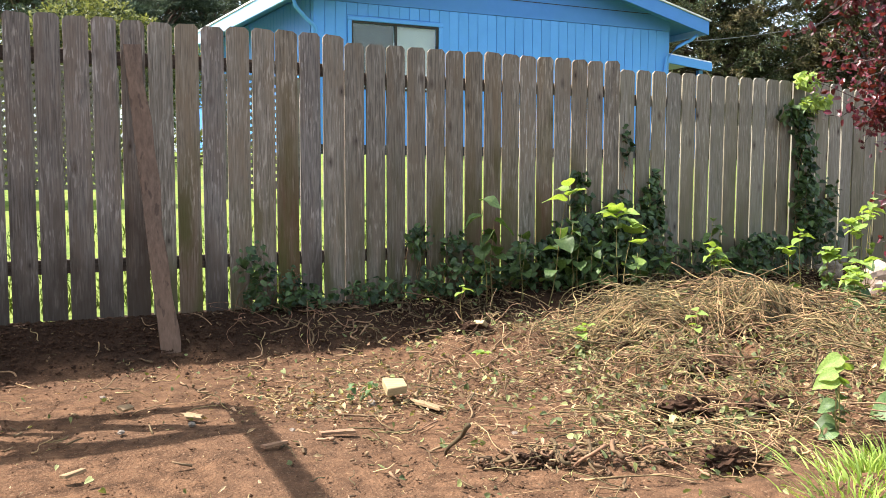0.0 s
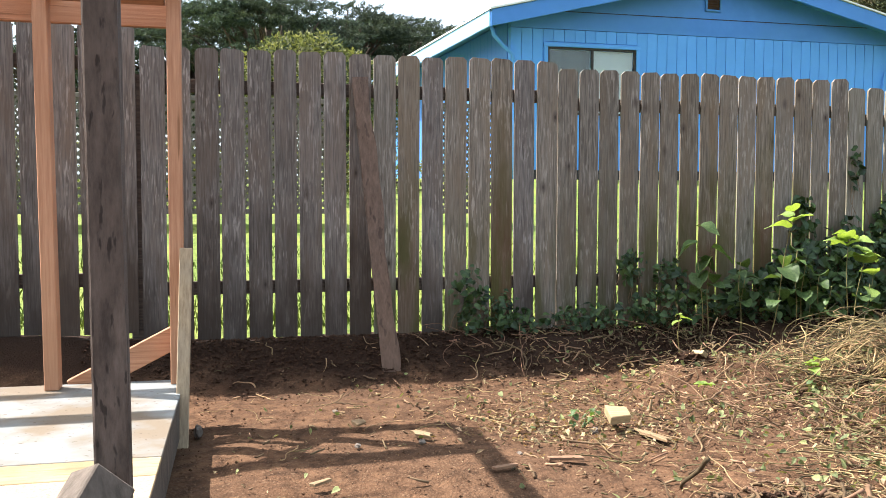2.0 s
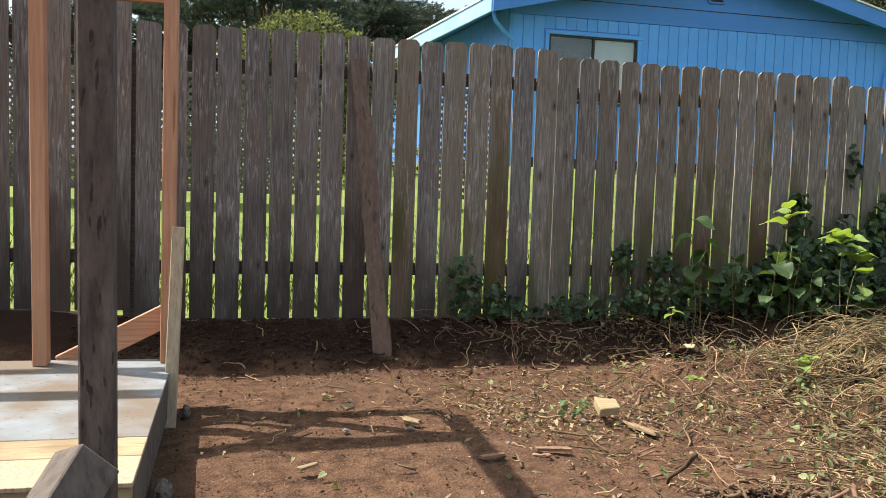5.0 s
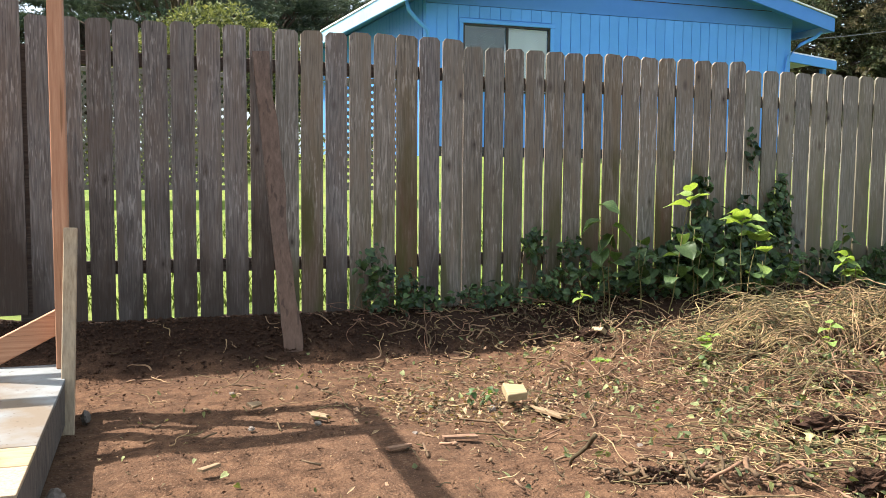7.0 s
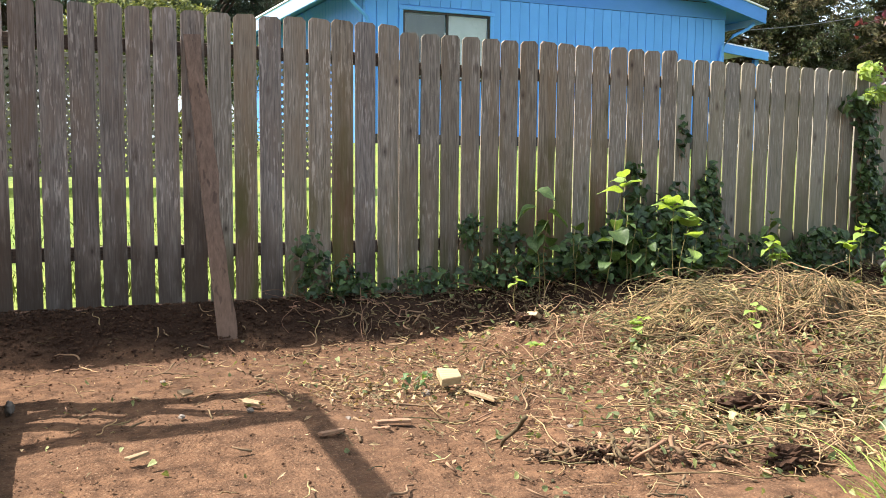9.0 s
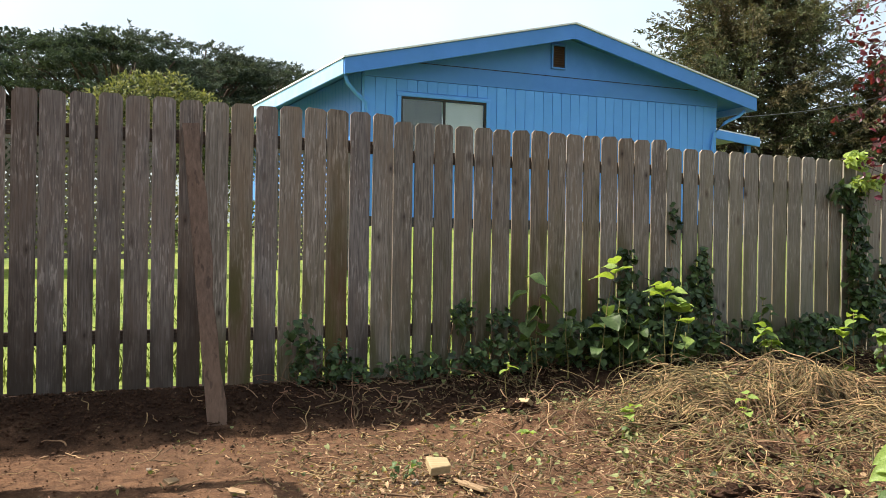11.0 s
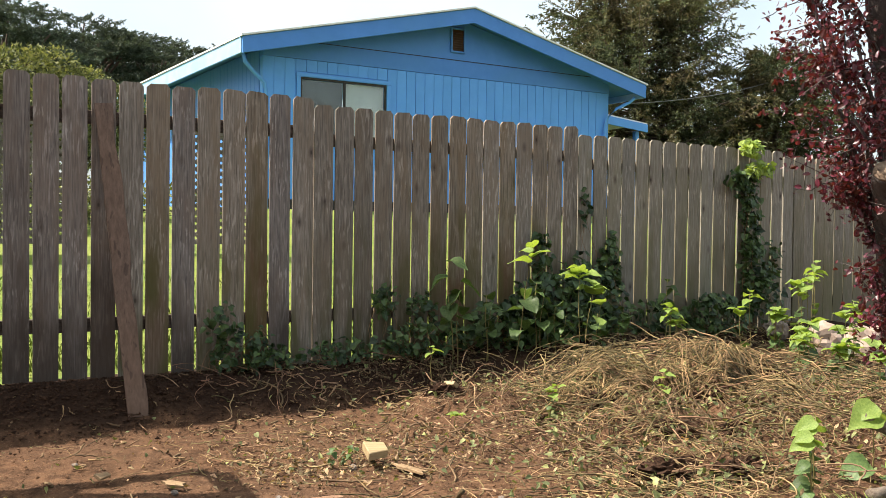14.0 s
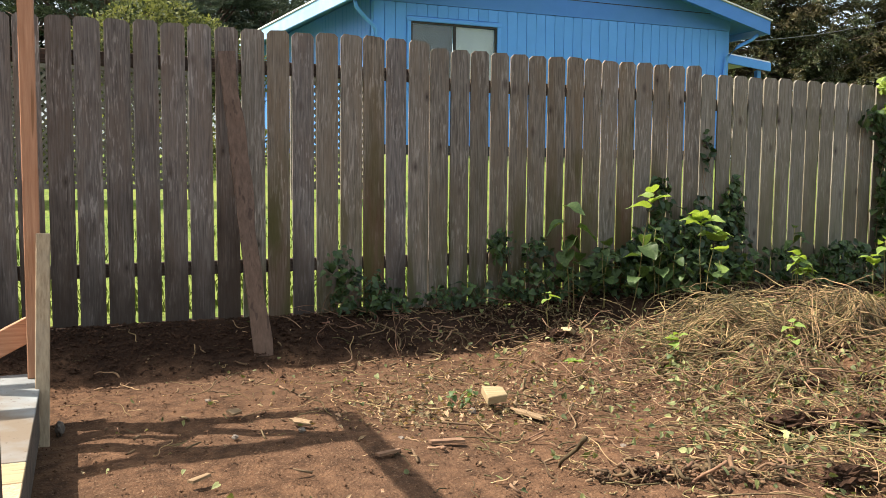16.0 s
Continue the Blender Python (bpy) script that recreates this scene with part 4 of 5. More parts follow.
def weed(x, y, top, stems, size, label, seed, dim=0, lean=(0.0, 0.0), crown=4, name="knotweed_plant", category="weed", broad=False):
    """A weed with upright stems and broad pointed leaves; stems: their number; dim: leaves lower down, in a duller
    green that paints shade.
    """
    r = random.Random(seed)
    z0 = ground_at(x, y) - 0.02
    plant = thing(name, (x, y, z0), label, category, "tall weeds by the fence" if name == "knotweed_plant" else "")
    for s in range(stems):
        h = (top - z0) * (1 if s == 0 else r.uniform(0.72, 0.95))
        ox, oy = r.uniform(-0.05, 0.05) * (s > 0), r.uniform(-0.04, 0.04) * (s > 0)
        tip = Vector((lean[0] + ox * 2 + r.uniform(-0.03, 0.03), lean[1] + oy * 2, h))
        line = [Vector((ox, oy, 0)).lerp(tip, t) + Vector((0.015 * math.sin(7 * t + s), 0.01 * math.cos(5 * t), 0)) for t in [i / 6 for i in range(7)]]
        part("stem", tubes("stem", [line], 0.0042, 6, 0.5), M_stem, plant, "reddish-green stem")

        def put(at, turn, pitch, scale, data):
            ob = part("leaf", data, None, plant)
            if broad:
                side = -1 if (int(turn) // 137) % 2 else 1
                pitch, turn = -12 + r.uniform(-12, 12), (80 if side > 0 else -75) + r.uniform(-18, 18)
                ob.matrix_local = Matrix.Translation(at) @ Matrix.Rotation(radians(turn), 4, "Z") @ Matrix.Rotation(radians(-35 * side), 4, "Y") @ Matrix.Rotation(radians(pitch), 4, "X") @ Matrix.Diagonal((scale * 0.9, scale, scale, 1))
                return
            ob.matrix_local = Matrix.Translation(at) @ Euler((radians(pitch), radians(r.uniform(-22, 22)), radians(turn))).to_matrix().to_4x4() @ Matrix.Diagonal((scale * r.uniform(0.75, 0.95), scale, scale, 1))
        for c in range(crown):
            t = 0.88 + 0.12 * c / max(1, crown - 1)
            put(line[0].lerp(line[-1], t), 137 * c + s * 60 + r.uniform(-25, 25) + 90, r.uniform(-10, 45), size * r.uniform(0.7, 1.1) * (1.1 - 0.35 * (c / max(1, crown - 1))), r.choice(BRIGHT))
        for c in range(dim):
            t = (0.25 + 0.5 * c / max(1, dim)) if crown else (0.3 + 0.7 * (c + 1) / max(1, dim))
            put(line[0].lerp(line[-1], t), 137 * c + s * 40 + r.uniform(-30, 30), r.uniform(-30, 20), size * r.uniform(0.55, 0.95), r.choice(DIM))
    return plant


weed(3.88, 5.46, 1.08, 1, 0.19, "tall knotweed with bright backlit top leaves beside ivy", 1, dim=6, lean=(0.14, -0.02), crown=4)
weed(4.42, 5.36, 0.92, 2, 0.155, "twin-stemmed bright knotweed in front of the ivy", 2, dim=2, lean=(0.03, 0.0), crown=6)
weed(3.45, 5.62, 0.98, 2, 0.20, "slim shaded knotweed beside the pickets", 3, dim=5, crown=0, lean=(-0.05, 0.0))
weed(4.15, 5.55, 0.80, 2, 0.14, "shaded broad-leaved weed within the ivy", 4, dim=6, crown=0)
weed(4.78, 5.55, 0.66, 2, 0.14, "dull green weed in front of the ivy", 5, dim=6, crown=1)
weed(5.28, 5.25, 0.60, 3, 0.12, "pale young weed with pinkish tips on the pile", 6, dim=1, crown=6)
weed(4.30, 5.50, 0.62, 3, 0.15, "shaded weed with round leaves under the knotweed", 31, dim=6, crown=0)
weed(3.72, 5.58, 0.72, 2, 0.14, "dull green weed at the edge of the ivy", 32, dim=6, crown=0)
weed(5.05, 5.58, 0.62, 3, 0.13, "dull green weeds beside the thick ivy", 33, dim=5, crown=0)
weed(5.62, 5.66, 0.80, 2, 0.13, "dull green weed against the fence", 7, dim=6, crown=0)
weed(6.25, 5.28, 0.70, 2, 0.13, "small bright weed in front of the ivy mound", 8, dim=1, crown=4)
weed(6.62, 4.98, 0.86, 3, 0.13, "tall pale green weed near the rocks", 9, dim=4, crown=5)
weed(6.35, 4.75, 0.50, 4, 0.13, "leafy bright green weed clump", 10, dim=4, crown=5)
weed(6.9, 5.15, 0.95, 2, 0.12, "tall pale green weed beside the fence", 11, dim=3, crown=5)
weed(5.95, 4.55, 0.42, 3, 0.11, "low yellow-green weed clump", 12, dim=2, crown=5)
weed(5.75, 3.75, 0.44, 3, 0.13, "leafy bright weed on loose stems", 13, dim=2, crown=5)
weed(6.75, 4.70, 0.55, 3, 0.13, "leafy pale weed clump near the rocks", 40, dim=4, crown=5)
weed(6.55, 5.25, 0.55, 3, 0.12, "pale green weed clump before the ivy", 41, dim=4, crown=4)
weed(7.05, 4.85, 0.62, 3, 0.12, "yellow-green weed clump beside a rock", 42, dim=3, crown=5)
weed(6.15, 4.30, 0.38, 4, 0.11, "low spreading yellow-green weed", 43, dim=3, crown=5)
weed(6.45, 3.9, 0.45, 3, 0.12, "leafy green weed among cut stems", 44, dim=3, crown=4)
weed(3.50, 2.56, 0.40, 2, 0.12, "young weed with broad bright green leaves", 14, dim=3, crown=4, broad=True)
weed(3.98, 2.60, 0.40, 1, 0.22, "weed with very large bright green leaves by the tree", 15, dim=1, crown=3, broad=True)
weed(4.02, 2.45, 0.20, 1, 0.13, "low bright weed by the tree foot", 16, dim=2, crown=3)
weed(2.77, 4.455, 0.12, 1, 0.065, "tiny bright green seedling in the soil", 17, crown=6, name="seedling", category="seedling")
weed(3.50, 4.40, 0.24, 2, 0.085, "small green sprout among cut stems", 18, dim=4, crown=3, name="seedling", category="seedling")
weed(3.95, 3.95, 0.36, 2, 0.07, "small sprout on the stem pile", 19, dim=3, crown=3, name="seedling", category="seedling")
weed(2.98, 5.12, 0.42, 1, 0.08, "thin yellow-green sprout at the shadow's edge", 20, crown=3, name="seedling", category="seedling")
weed(1.86, 4.12, 0.10, 3, 0.045, "dark green torn weed clump on the soil", 21, dim=7, crown=0, name="weed_clump")


# ---- grass tufts ----
def grass_tuft(x, y, n, height, spread, seed):
    rng = np.random.default_rng(seed)
    z0 = ground_at(x, y) - 0.02
    foot = rng.normal(size=(n, 2)) * spread
    d = np.c_[foot * 1.2 + rng.normal(size=(n, 2)) * 0.10, np.ones(n)]
    h = height * rng.uniform(0.5, 1.1, n)
    t = np.linspace(0, 1, 5)[None, :, None]
    line = np.c_[foot, np.zeros(n)][:, None] + d[:, None] * t * h[:, None, None]
    line = line + np.c_[foot * 1.5 + rng.normal(size=(n, 2)) * 0.08, -0.12 * np.ones(n)][:, None] * t ** 2 * h[:, None, None] * 2
    w = np.cross(d, rng.normal(size=(n, 3)))
    w /= np.linalg.norm(w, axis=1, keepdims=True)
    w = w[:, None] * (0.0045 * np.array([1, 1, 0.85, 0.55, 0.08]))[None, :, None]
    verts = np.stack([line - w, line + w], 2).reshape(-1, 3)
    b = (np.arange(n) * 10)[:, None, None] + (np.arange(4) * 2)[None, :, None]
    f = (b + np.array([0, 1, 3, 2])[None, None, :]).reshape(-1, 4)
    tuft = part("grass_tuft", raw("grass_tuft", verts, f), M_blade)
    tuft.location = (x, y, z0)
    return tagged(tuft, "bright green tuft of long grass on the soil", "grass", "grass tufts")


grass_tuft(3.32, 2.20, 240, 0.16, 0.08, 1)
grass_tuft(3.12, 2.12, 200, 0.14, 0.10, 2)
grass_tuft(3.50, 2.28, 130, 0.15, 0.06, 3)
grass_tuft(2.98, 2.02, 120, 0.14, 0.09, 4)


# ---- loose stems, roots, leaf litter and clods ----
def scatter():
    rng = np.random.default_rng(11)

    def pick(n):
        """Places on the open soil, thicker towards the pile."""
        out = []
        while len(out) < n:
            x, y = rng.uniform(0.1, 7.6), rng.uniform(1.9, 5.95)
            dens = 0.05 + 0.55 * smooth_step(1.2, 3.2, x) * smooth_step(2.0, 3.0, y) + 0.35 * np.exp(-((x - 1.7 - 0.6 * (4.6 - y)) / 0.7) ** 2 - ((y - 4.5) / 0.6) ** 2)
            dens += 0.35 * np.exp(-((y - 5.65) / 0.2) ** 2) * smooth_step(1.5, 2.2, x)
            dens *= 1 - 0.75 * np.exp(-((x - 2.6) / 0.45) ** 2 - ((y - 3.5) / 0.4) ** 2)
            dens *= 1 - 0.6 * np.exp(-((x - 3.2) / 0.4) ** 2 - ((y - 4.45) / 0.25) ** 2)
            if rng.random() < dens:
                out.append((x, y))
        return np.array(out)

    def stems(n, lo, hi, r0, r1, lift, bend, places=None, arch=0.0):
        p = pick(n) if places is None else places
        n = len(p)
        ang = rng.uniform(0, 2 * np.pi, n)
        ln = lo + (hi - lo) * rng.random(n) ** 1.6
        k = 12
        t = np.linspace(-0.5, 0.5, k)
        curl = rng.normal(size=(n, 1)) * bend * t[None, :] + rng.normal(size=(n, 1)) * bend * 0.45 * np.sin(t[None, :] * 9 + rng.uniform(0, 6, (n, 1)))
        turn = ang[:, None] + curl + np.cumsum(rng.normal(size=(n, k)) * 0.10 * min(bend, 1.5), 1)
        step = ln[:, None] / (k - 1)
        sx, sy = np.cumsum(np.cos(turn) * step, 1), np.cumsum(np.sin(turn) * step, 1)
        x = p[:, :1] + sx - sx.mean(1, keepdims=True)
        y = np.minimum(p[:, 1:] + sy - sy.mean(1, keepdims=True), 5.96)
        z = land(x, y) + rng.uniform(0.0, lift, (n, 1)) + rng.normal(size=(n, 1)) * 1.6 * lift * t[None, :] * ln[:, None] / hi + arch * (0.25 - t[None, :] ** 2) * ln[:, None] * rng.uniform(0.1, 1.6, (n, 1))
        z += np.cumsum(rng.normal(size=(n, k)) * 0.0022, 1)
        return np.stack([x, y, z], -1), rng.uniform(r0, r1, n)

    def stuff(name, me, mat, label, category):
        tagged(part(name, me, mat), label, category, kind="stuff")

    a, r = stems(2600, 0.03, 0.26, 0.0012, 0.0040, 0.03, 1.3)
    stuff("dry_stems", tubes("dry_stems", a, r, 4, 0.7), M_straw, "scattered dry straw-coloured stems on the soil", "dry stems")
    a, r = stems(620, 0.06, 0.38, 0.002, 0.008, 0.03, 1.1)
    stuff("roots", tubes("roots", a, r, 5, 0.5), M_root, "loose brown roots and twigs on the soil", "roots")
    a, r = stems(1500, 0.025, 0.12, 0.003, 0.008, 0.02, 0.5)
    stuff("bark_bits", tubes("bark_bits", a[:, ::4], r, 5, 0.7), M_root, "short brown bits of root and bark on the soil", "bark")
    # cut stem heap
    c = []
    while len(c) < 1250:
        x, y = rng.normal(4.45, 0.70), rng.normal(4.3, 0.55)
        if 3.1 < x < 6.4 and 2.9 < y < 5.35 and np.sin(3.9 * x + 1.3 * y) * np.sin(4.1 * y - 1.1 * x) > rng.uniform(-0.5, 0.4):
            c.append((x, y))
    a, r = stems(0, 0.10, 0.85, 0.0014, 0.0046, 0.14, 1.3, np.array(c), arch=0.36)
    stuff("stem_heap", tubes("stem_heap", a, r, 4, 0.7), M_straw, "tangled heap of dry cut vine stems", "stem heap")
    c = np.c_[rng.normal(4.2, 0.95, 950), rng.normal(4.0, 0.7, 950)]
    c = c[(c[:, 0] > 2.6) & (c[:, 1] < 5.4) & (c[:, 1] > 2.4)]
    a, r = stems(0, 0.06, 0.55, 0.0014, 0.0050, 0.10, 1.3, c, arch=0.28)
    stuff("brown_stems", tubes("brown_stems", a, r, 5, 0.6), M_root, "tangled brown twigs through the stem heap", "twigs")
    c = np.c_[rng.normal(3.25, 0.45, 330), rng.normal(3.0, 0.26, 330)]
    a, r = stems(0, 0.06, 0.5, 0.0012, 0.0042, 0.06, 1.3, c[c[:, 0] < 4.0], arch=0.2)
    stuff("loose_stems", tubes("loose_stems", a, r, 4, 0.7), M_straw, "loose cut vine stems beside the heap", "dry stems")
    # vines along the fence foot
    c = np.c_[rng.uniform(1.5, 4.4, 80), rng.normal(5.76, 0.10, 80)]
    a, r = stems(0, 0.10, 0.6, 0.0018, 0.005, 0.06, 1.8, c, arch=0.3)
    stuff("bare_vines", tubes("bare_vines", a, r, 5, 0.6), M_rootdark, "bare vines trailing along the foot of the fence", "vines")
    # thick roots dug up
    u, v = rng.normal(0, 0.27, 85), rng.normal(0, 0.06, 85)
    c = np.c_[2.38 + 0.926 * u + 0.378 * v, 2.85 - 0.378 * u + 0.926 * v]
    a, r = stems(0, 0.04, 0.22, 0.003, 0.011, 0.06, 1.5, c, arch=0.2)
    stuff("thick_roots", tubes("thick_roots", a, r, 7, 0.5), M_rootdark, "heap of thick dug-up brown roots", "roots")
    # litter
    p = pick(5600)
    q = np.c_[p, land(p[:, 0], p[:, 1]) + rng.uniform(0.0, 0.03, len(p))]
    stuff("leaf_litter", leaves("leaf_litter", q, 0.012 + 0.04 * rng.random(len(q)) ** 2.5, 0.005 + 0.014 * rng.random(len(q)) ** 2, rng, up=0.5, lie=0.4), M_litter, "dry yellowish leaf litter and chips", "leaf litter")
    p = pick(1150)
    q = np.c_[p, land(p[:, 0], p[:, 1]) + rng.uniform(0.0, 0.035, len(p))]
    stuff("green_litter", heart_leaves("green_litter", q, 0.032, 0.026, rng, (0, -0.15, 0.8), way=(0, 0, 0), wobble=0.8), M_greenlitter, "torn wilting green leaves on the soil", "leaf litter")
    n = 800
    c = np.concatenate([np.c_[rng.normal(1.72, 0.26, 330), rng.normal(4.08, 0.17, 330)], np.c_[rng.normal(2.3, 0.45, 470), rng.normal(4.3, 0.4, 470)]])
    q = np.c_[c, land(c[:, 0], c[:, 1]) + rng.uniform(0.002, 0.03, n)]
    stuff("pale_litter", leaves("pale_litter", q, 0.016 + 0.034 * rng.random(n) ** 1.6, 0.008 + 0.018 * rng.random(n), rng, up=0.5, lie=0.5), M_litter, "pale torn leaves in a patch on the soil", "leaf litter")
    p = np.c_[rng.normal(4.4, 0.9, 2300), rng.normal(4.05, 0.72, 2300)]
    p = np.concatenate([p, np.c_[rng.normal(3.1, 0.5, 260), rng.normal(3.0, 0.3, 260)]])
    p = p[(p[:, 1] < 5.4) & (p[:, 0] > 2.3)]
    q = np.c_[p, land(p[:, 0], p[:, 1]) + rng.uniform(0.01, 0.10, len(p))]
    stuff("heap_leaves", heart_leaves("heap_leaves", q, 0.034, 0.022, rng, (0, -0.3, 0.7), way=(0, 0, 0), wobble=0.7), M_greenlitter, "wilting leaves caught in the stem heap", "leaf litter")
    p = np.c_[rng.normal(4.3, 0.9, 1500), rng.normal(4.0, 0.75, 1500)]
    p = p[(p[:, 1] < 5.4) & (p[:, 0] > 2.3)]
    q = np.c_[p, land(p[:, 0], p[:, 1]) + rng.uniform(0.005, 0.09, len(p))]
    stuff("dry_heap_leaves", heart_leaves("dry_heap_leaves", q, 0.034, 0.020, rng, (0, -0.3, 0.6), way=(0, 0, 0), wobble=0.9, shape=OVAL), M_litter, "dry brown leaves caught in the stem heap", "leaf litter")
    # clods
    octa = np.array([(1, 0, 0), (0, 1, 0), (-1, 0, 0), (0, -1, 0), (0, 0, 1), (0, 0, -1.0)])
    tri = np.array([(0, 1, 4), (1, 2, 4), (2, 3, 4), (3, 0, 4), (1, 0, 5), (2, 1, 5), (3, 2, 5), (0, 3, 5)])

    def clods(name, p, s, mat, label):
        n = len(p)
        v = octa[None] * s[:, None, None] * rng.uniform(0.6, 1.3, (n, 6, 1)) + rng.normal(size=(n, 6, 3)) * s[:, None, None] * 0.25
        v[:, :, 2] *= 0.65
        v = v + np.c_[p, land(p[:, 0], p[:, 1]) + s * 0.25][:, None]
        stuff(name, raw(name, v.reshape(-1, 3), ((np.arange(n) * 6)[:, None, None] + tri[None]).reshape(-1, 3)), mat, label, "soil")
    n = 24000
    clods("soil_clods", np.c_[rng.uniform(-0.6, 7.0, n), rng.uniform(1.8, 5.95, n)], 0.002 + 0.008 * rng.random(n) ** 5, M_soil, "crumbs and clods of brown soil")
    # dark crumbs added to deepen the fence's shade on the soil
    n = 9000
    clods("humus_clods", np.c_[rng.uniform(-0.7, 4.6, n), np.minimum(5.97, rng.normal(5.68, 0.22, n))], 0.004 + 0.011 * rng.random(n) ** 2, M_darksoil, "dark humus crumbs that deepen the shade along the foot of the fence")
    # lawn blades just behind the fence
    n = 9000
    p = np.c_[rng.uniform(-2.5, 9.0, n), 6.25 + 3.5 * rng.random(n) ** 1.6]
    q = np.c_[p, land(p[:, 0], p[:, 1])]
    stuff("lawn_blades", leaves("lawn_blades", q, 0.11, 0.014, rng, way=np.tile([0, 0, 1.2], (n, 1)), spread=0.35), M_lawn, "sunlit lawn grass behind the fence", "grass")


scatter()


def stalk_stumps():
    rng = random.Random(5)
    for x, y in ((2.42, 4.38), (2.55, 3.95), (2.72, 4.05), (3.05, 3.75), (3.35, 4.02), (2.95, 4.62), (2.30, 4.70), (3.15, 3.0), (3.0, 2.75), (2.2, 4.05)):
        z = ground_at(x, y)
        st = part("stalk_stump", tubes("stalk_stump", [[(x, y, z - 0.03), (x + rng.uniform(-0.01, 0.01), y, z + 0.03), (x + rng.uniform(-0.02, 0.02), y, z + rng.uniform(0.035, 0.07))]], rng.uniform(0.005, 0.010), 7, 0.75), M_splinter)
        tagged(st, "short cut reddish stalk standing in the soil", "stump", "cut stalks")


stalk_stumps()


# ---- wood scraps ----
def chip(x, y, length, width, thick, turn, mat, label, name="wood_chip", tilt=0.0, pointed=False):
    z = ground_at(x, y)
    l, w = length / 2, width / 2
    line = [(-l, -w), (l * 0.9, -w * 0.8), (l, w * 0.5), (-l * 0.9, w)] if not pointed else [(-l, -w * 0.5), (-l * 0.4, -w * 0.8), (l * 0.3, -w), (l * 0.62, -w * 0.35), (l, -w * 0.2), (l * 0.55, w * 0.2), (l * 0.7, w * 0.55), (l * 0.1, w * 0.7), (-l * 0.8, w * 0.8), (-l * 0.68, w * 0.1)]
    bm = prism(line, 0, thick)
    bm.transform(Matrix.Rotation(radians(90), 4, "X"))
    bmesh.ops.bevel(bm, geom=bm.edges[:], offset=min(thick, width) * 0.08, segments=1, affect="EDGES")
    ob = part(name, bm, mat)
    ob.matrix_world = pose(x, y, z + thick * 0.9 + width * 0.4 * math.sin(radians(tilt)), tilt, tilt * 0.15, turn)
    return tagged(ob, label, "wood scrap")


chip(2.08, 4.06, 0.115, 0.125, 0.045, -10, M_pine, "pale sawn pine offcut lying on litter", "wood_block", 16)
chip(2.17, 3.86, 0.27, 0.085, 0.012, 102, M_splinter, "split yellow wood piece with torn end", tilt=6, pointed=True)
chip(0.80, 4.28, 0.075, 0.045, 0.014, 35, M_splinter, "pale wood chip lying on the soil", tilt=22)
chip(1.07, 4.05, 0.14, 0.045, 0.014, 128, M_splinter, "flat splintered wood chip", pointed=True, tilt=-14)
chip(0.54, 3.48, 0.10, 0.03, 0.012, 35, M_splinter, "short narrow wood chip on bare soil")
chip(1.32, 3.52, 0.12, 0.03, 0.012, 15, M_root, "dark brown bark chip on bare soil")
chip(1.62, 3.60, 0.16, 0.04, 0.012, 170, M_root, "brown bark strip on the soil")
chip(2.95, 5.05, 0.16, 0.05, 0.02, 60, M_splinter, "broken pale wood piece by the shadow", tilt=25, pointed=True)
chip(3.05, 4.98, 0.12, 0.05, 0.03, 100, M_pine, "small pale wood stub by the shadow", tilt=40)
chip(3.42, 4.52, 0.28, 0.03, 0.02, -8, M_splinter, "thin reddish stick over a hole in the soil")


def stone(x, y, size, mat, label, seed, name="rock", sink=0.3, crumbly=0.0):
    bm = bmesh.new()
    bmesh.ops.create_icosphere(bm, subdivisions=4 if crumbly else 3, radius=1)
    for v in bm.verts:
        d = v.co.normalized()
        k = 1 + 0.35 * noise.noise(d * 1.7 + Vector((seed, 0, 0))) + 0.1 * noise.noise(d * 5 + Vector((0, seed, 0)))
        if crumbly:
            k += crumbly * (noise.noise(d * 6 + Vector((seed, seed, 0))) + 0.8 * noise.noise(d * 13 + Vector((seed, 0, seed))))
        v.co = Vector((d.x * size[0], d.y * size[1], d.z * size[2])) * k
    ob = part(name, bm, mat)
    ob.location = (x, y, ground_at(x, y) + size[2] * (1 - sink) * 0.6)
    return tagged(ob, label, "rock")


stone(7.32, 5.35, (0.22, 0.16, 0.17), M_rock, "pinkish pale boulder by the fence", 1)
stone(7.62, 5.15, (0.20, 0.18, 0.20), M_rock, "pale pinkish rock beside the tree", 2)
stone(7.00, 5.62, (0.13, 0.10, 0.11), M_stone, "grey stone among weeds", 3)
stone(0.0, 3.30, (0.035, 0.07, 0.04), M_greydark, "grey stone beside the platform", 4)
stone(0.03, 4.40, (0.02, 0.035, 0.035), M_greydark, "small grey stone by the stake", 5)
for i, (x, y, s) in enumerate(((1.45, 3.72, 0.018), (1.05, 3.95, 0.022), (1.95, 4.05, 0.03), (0.75, 3.95, 0.02), (2.35, 3.3, 0.02), (0.72, 4.62, 0.02))):
    tagged(stone(x, y, (s * 0.7, s * 0.9, s * 0.5), M_stone, "small grey pebble on the soil", 20 + i, "pebble"), group="pebbles")


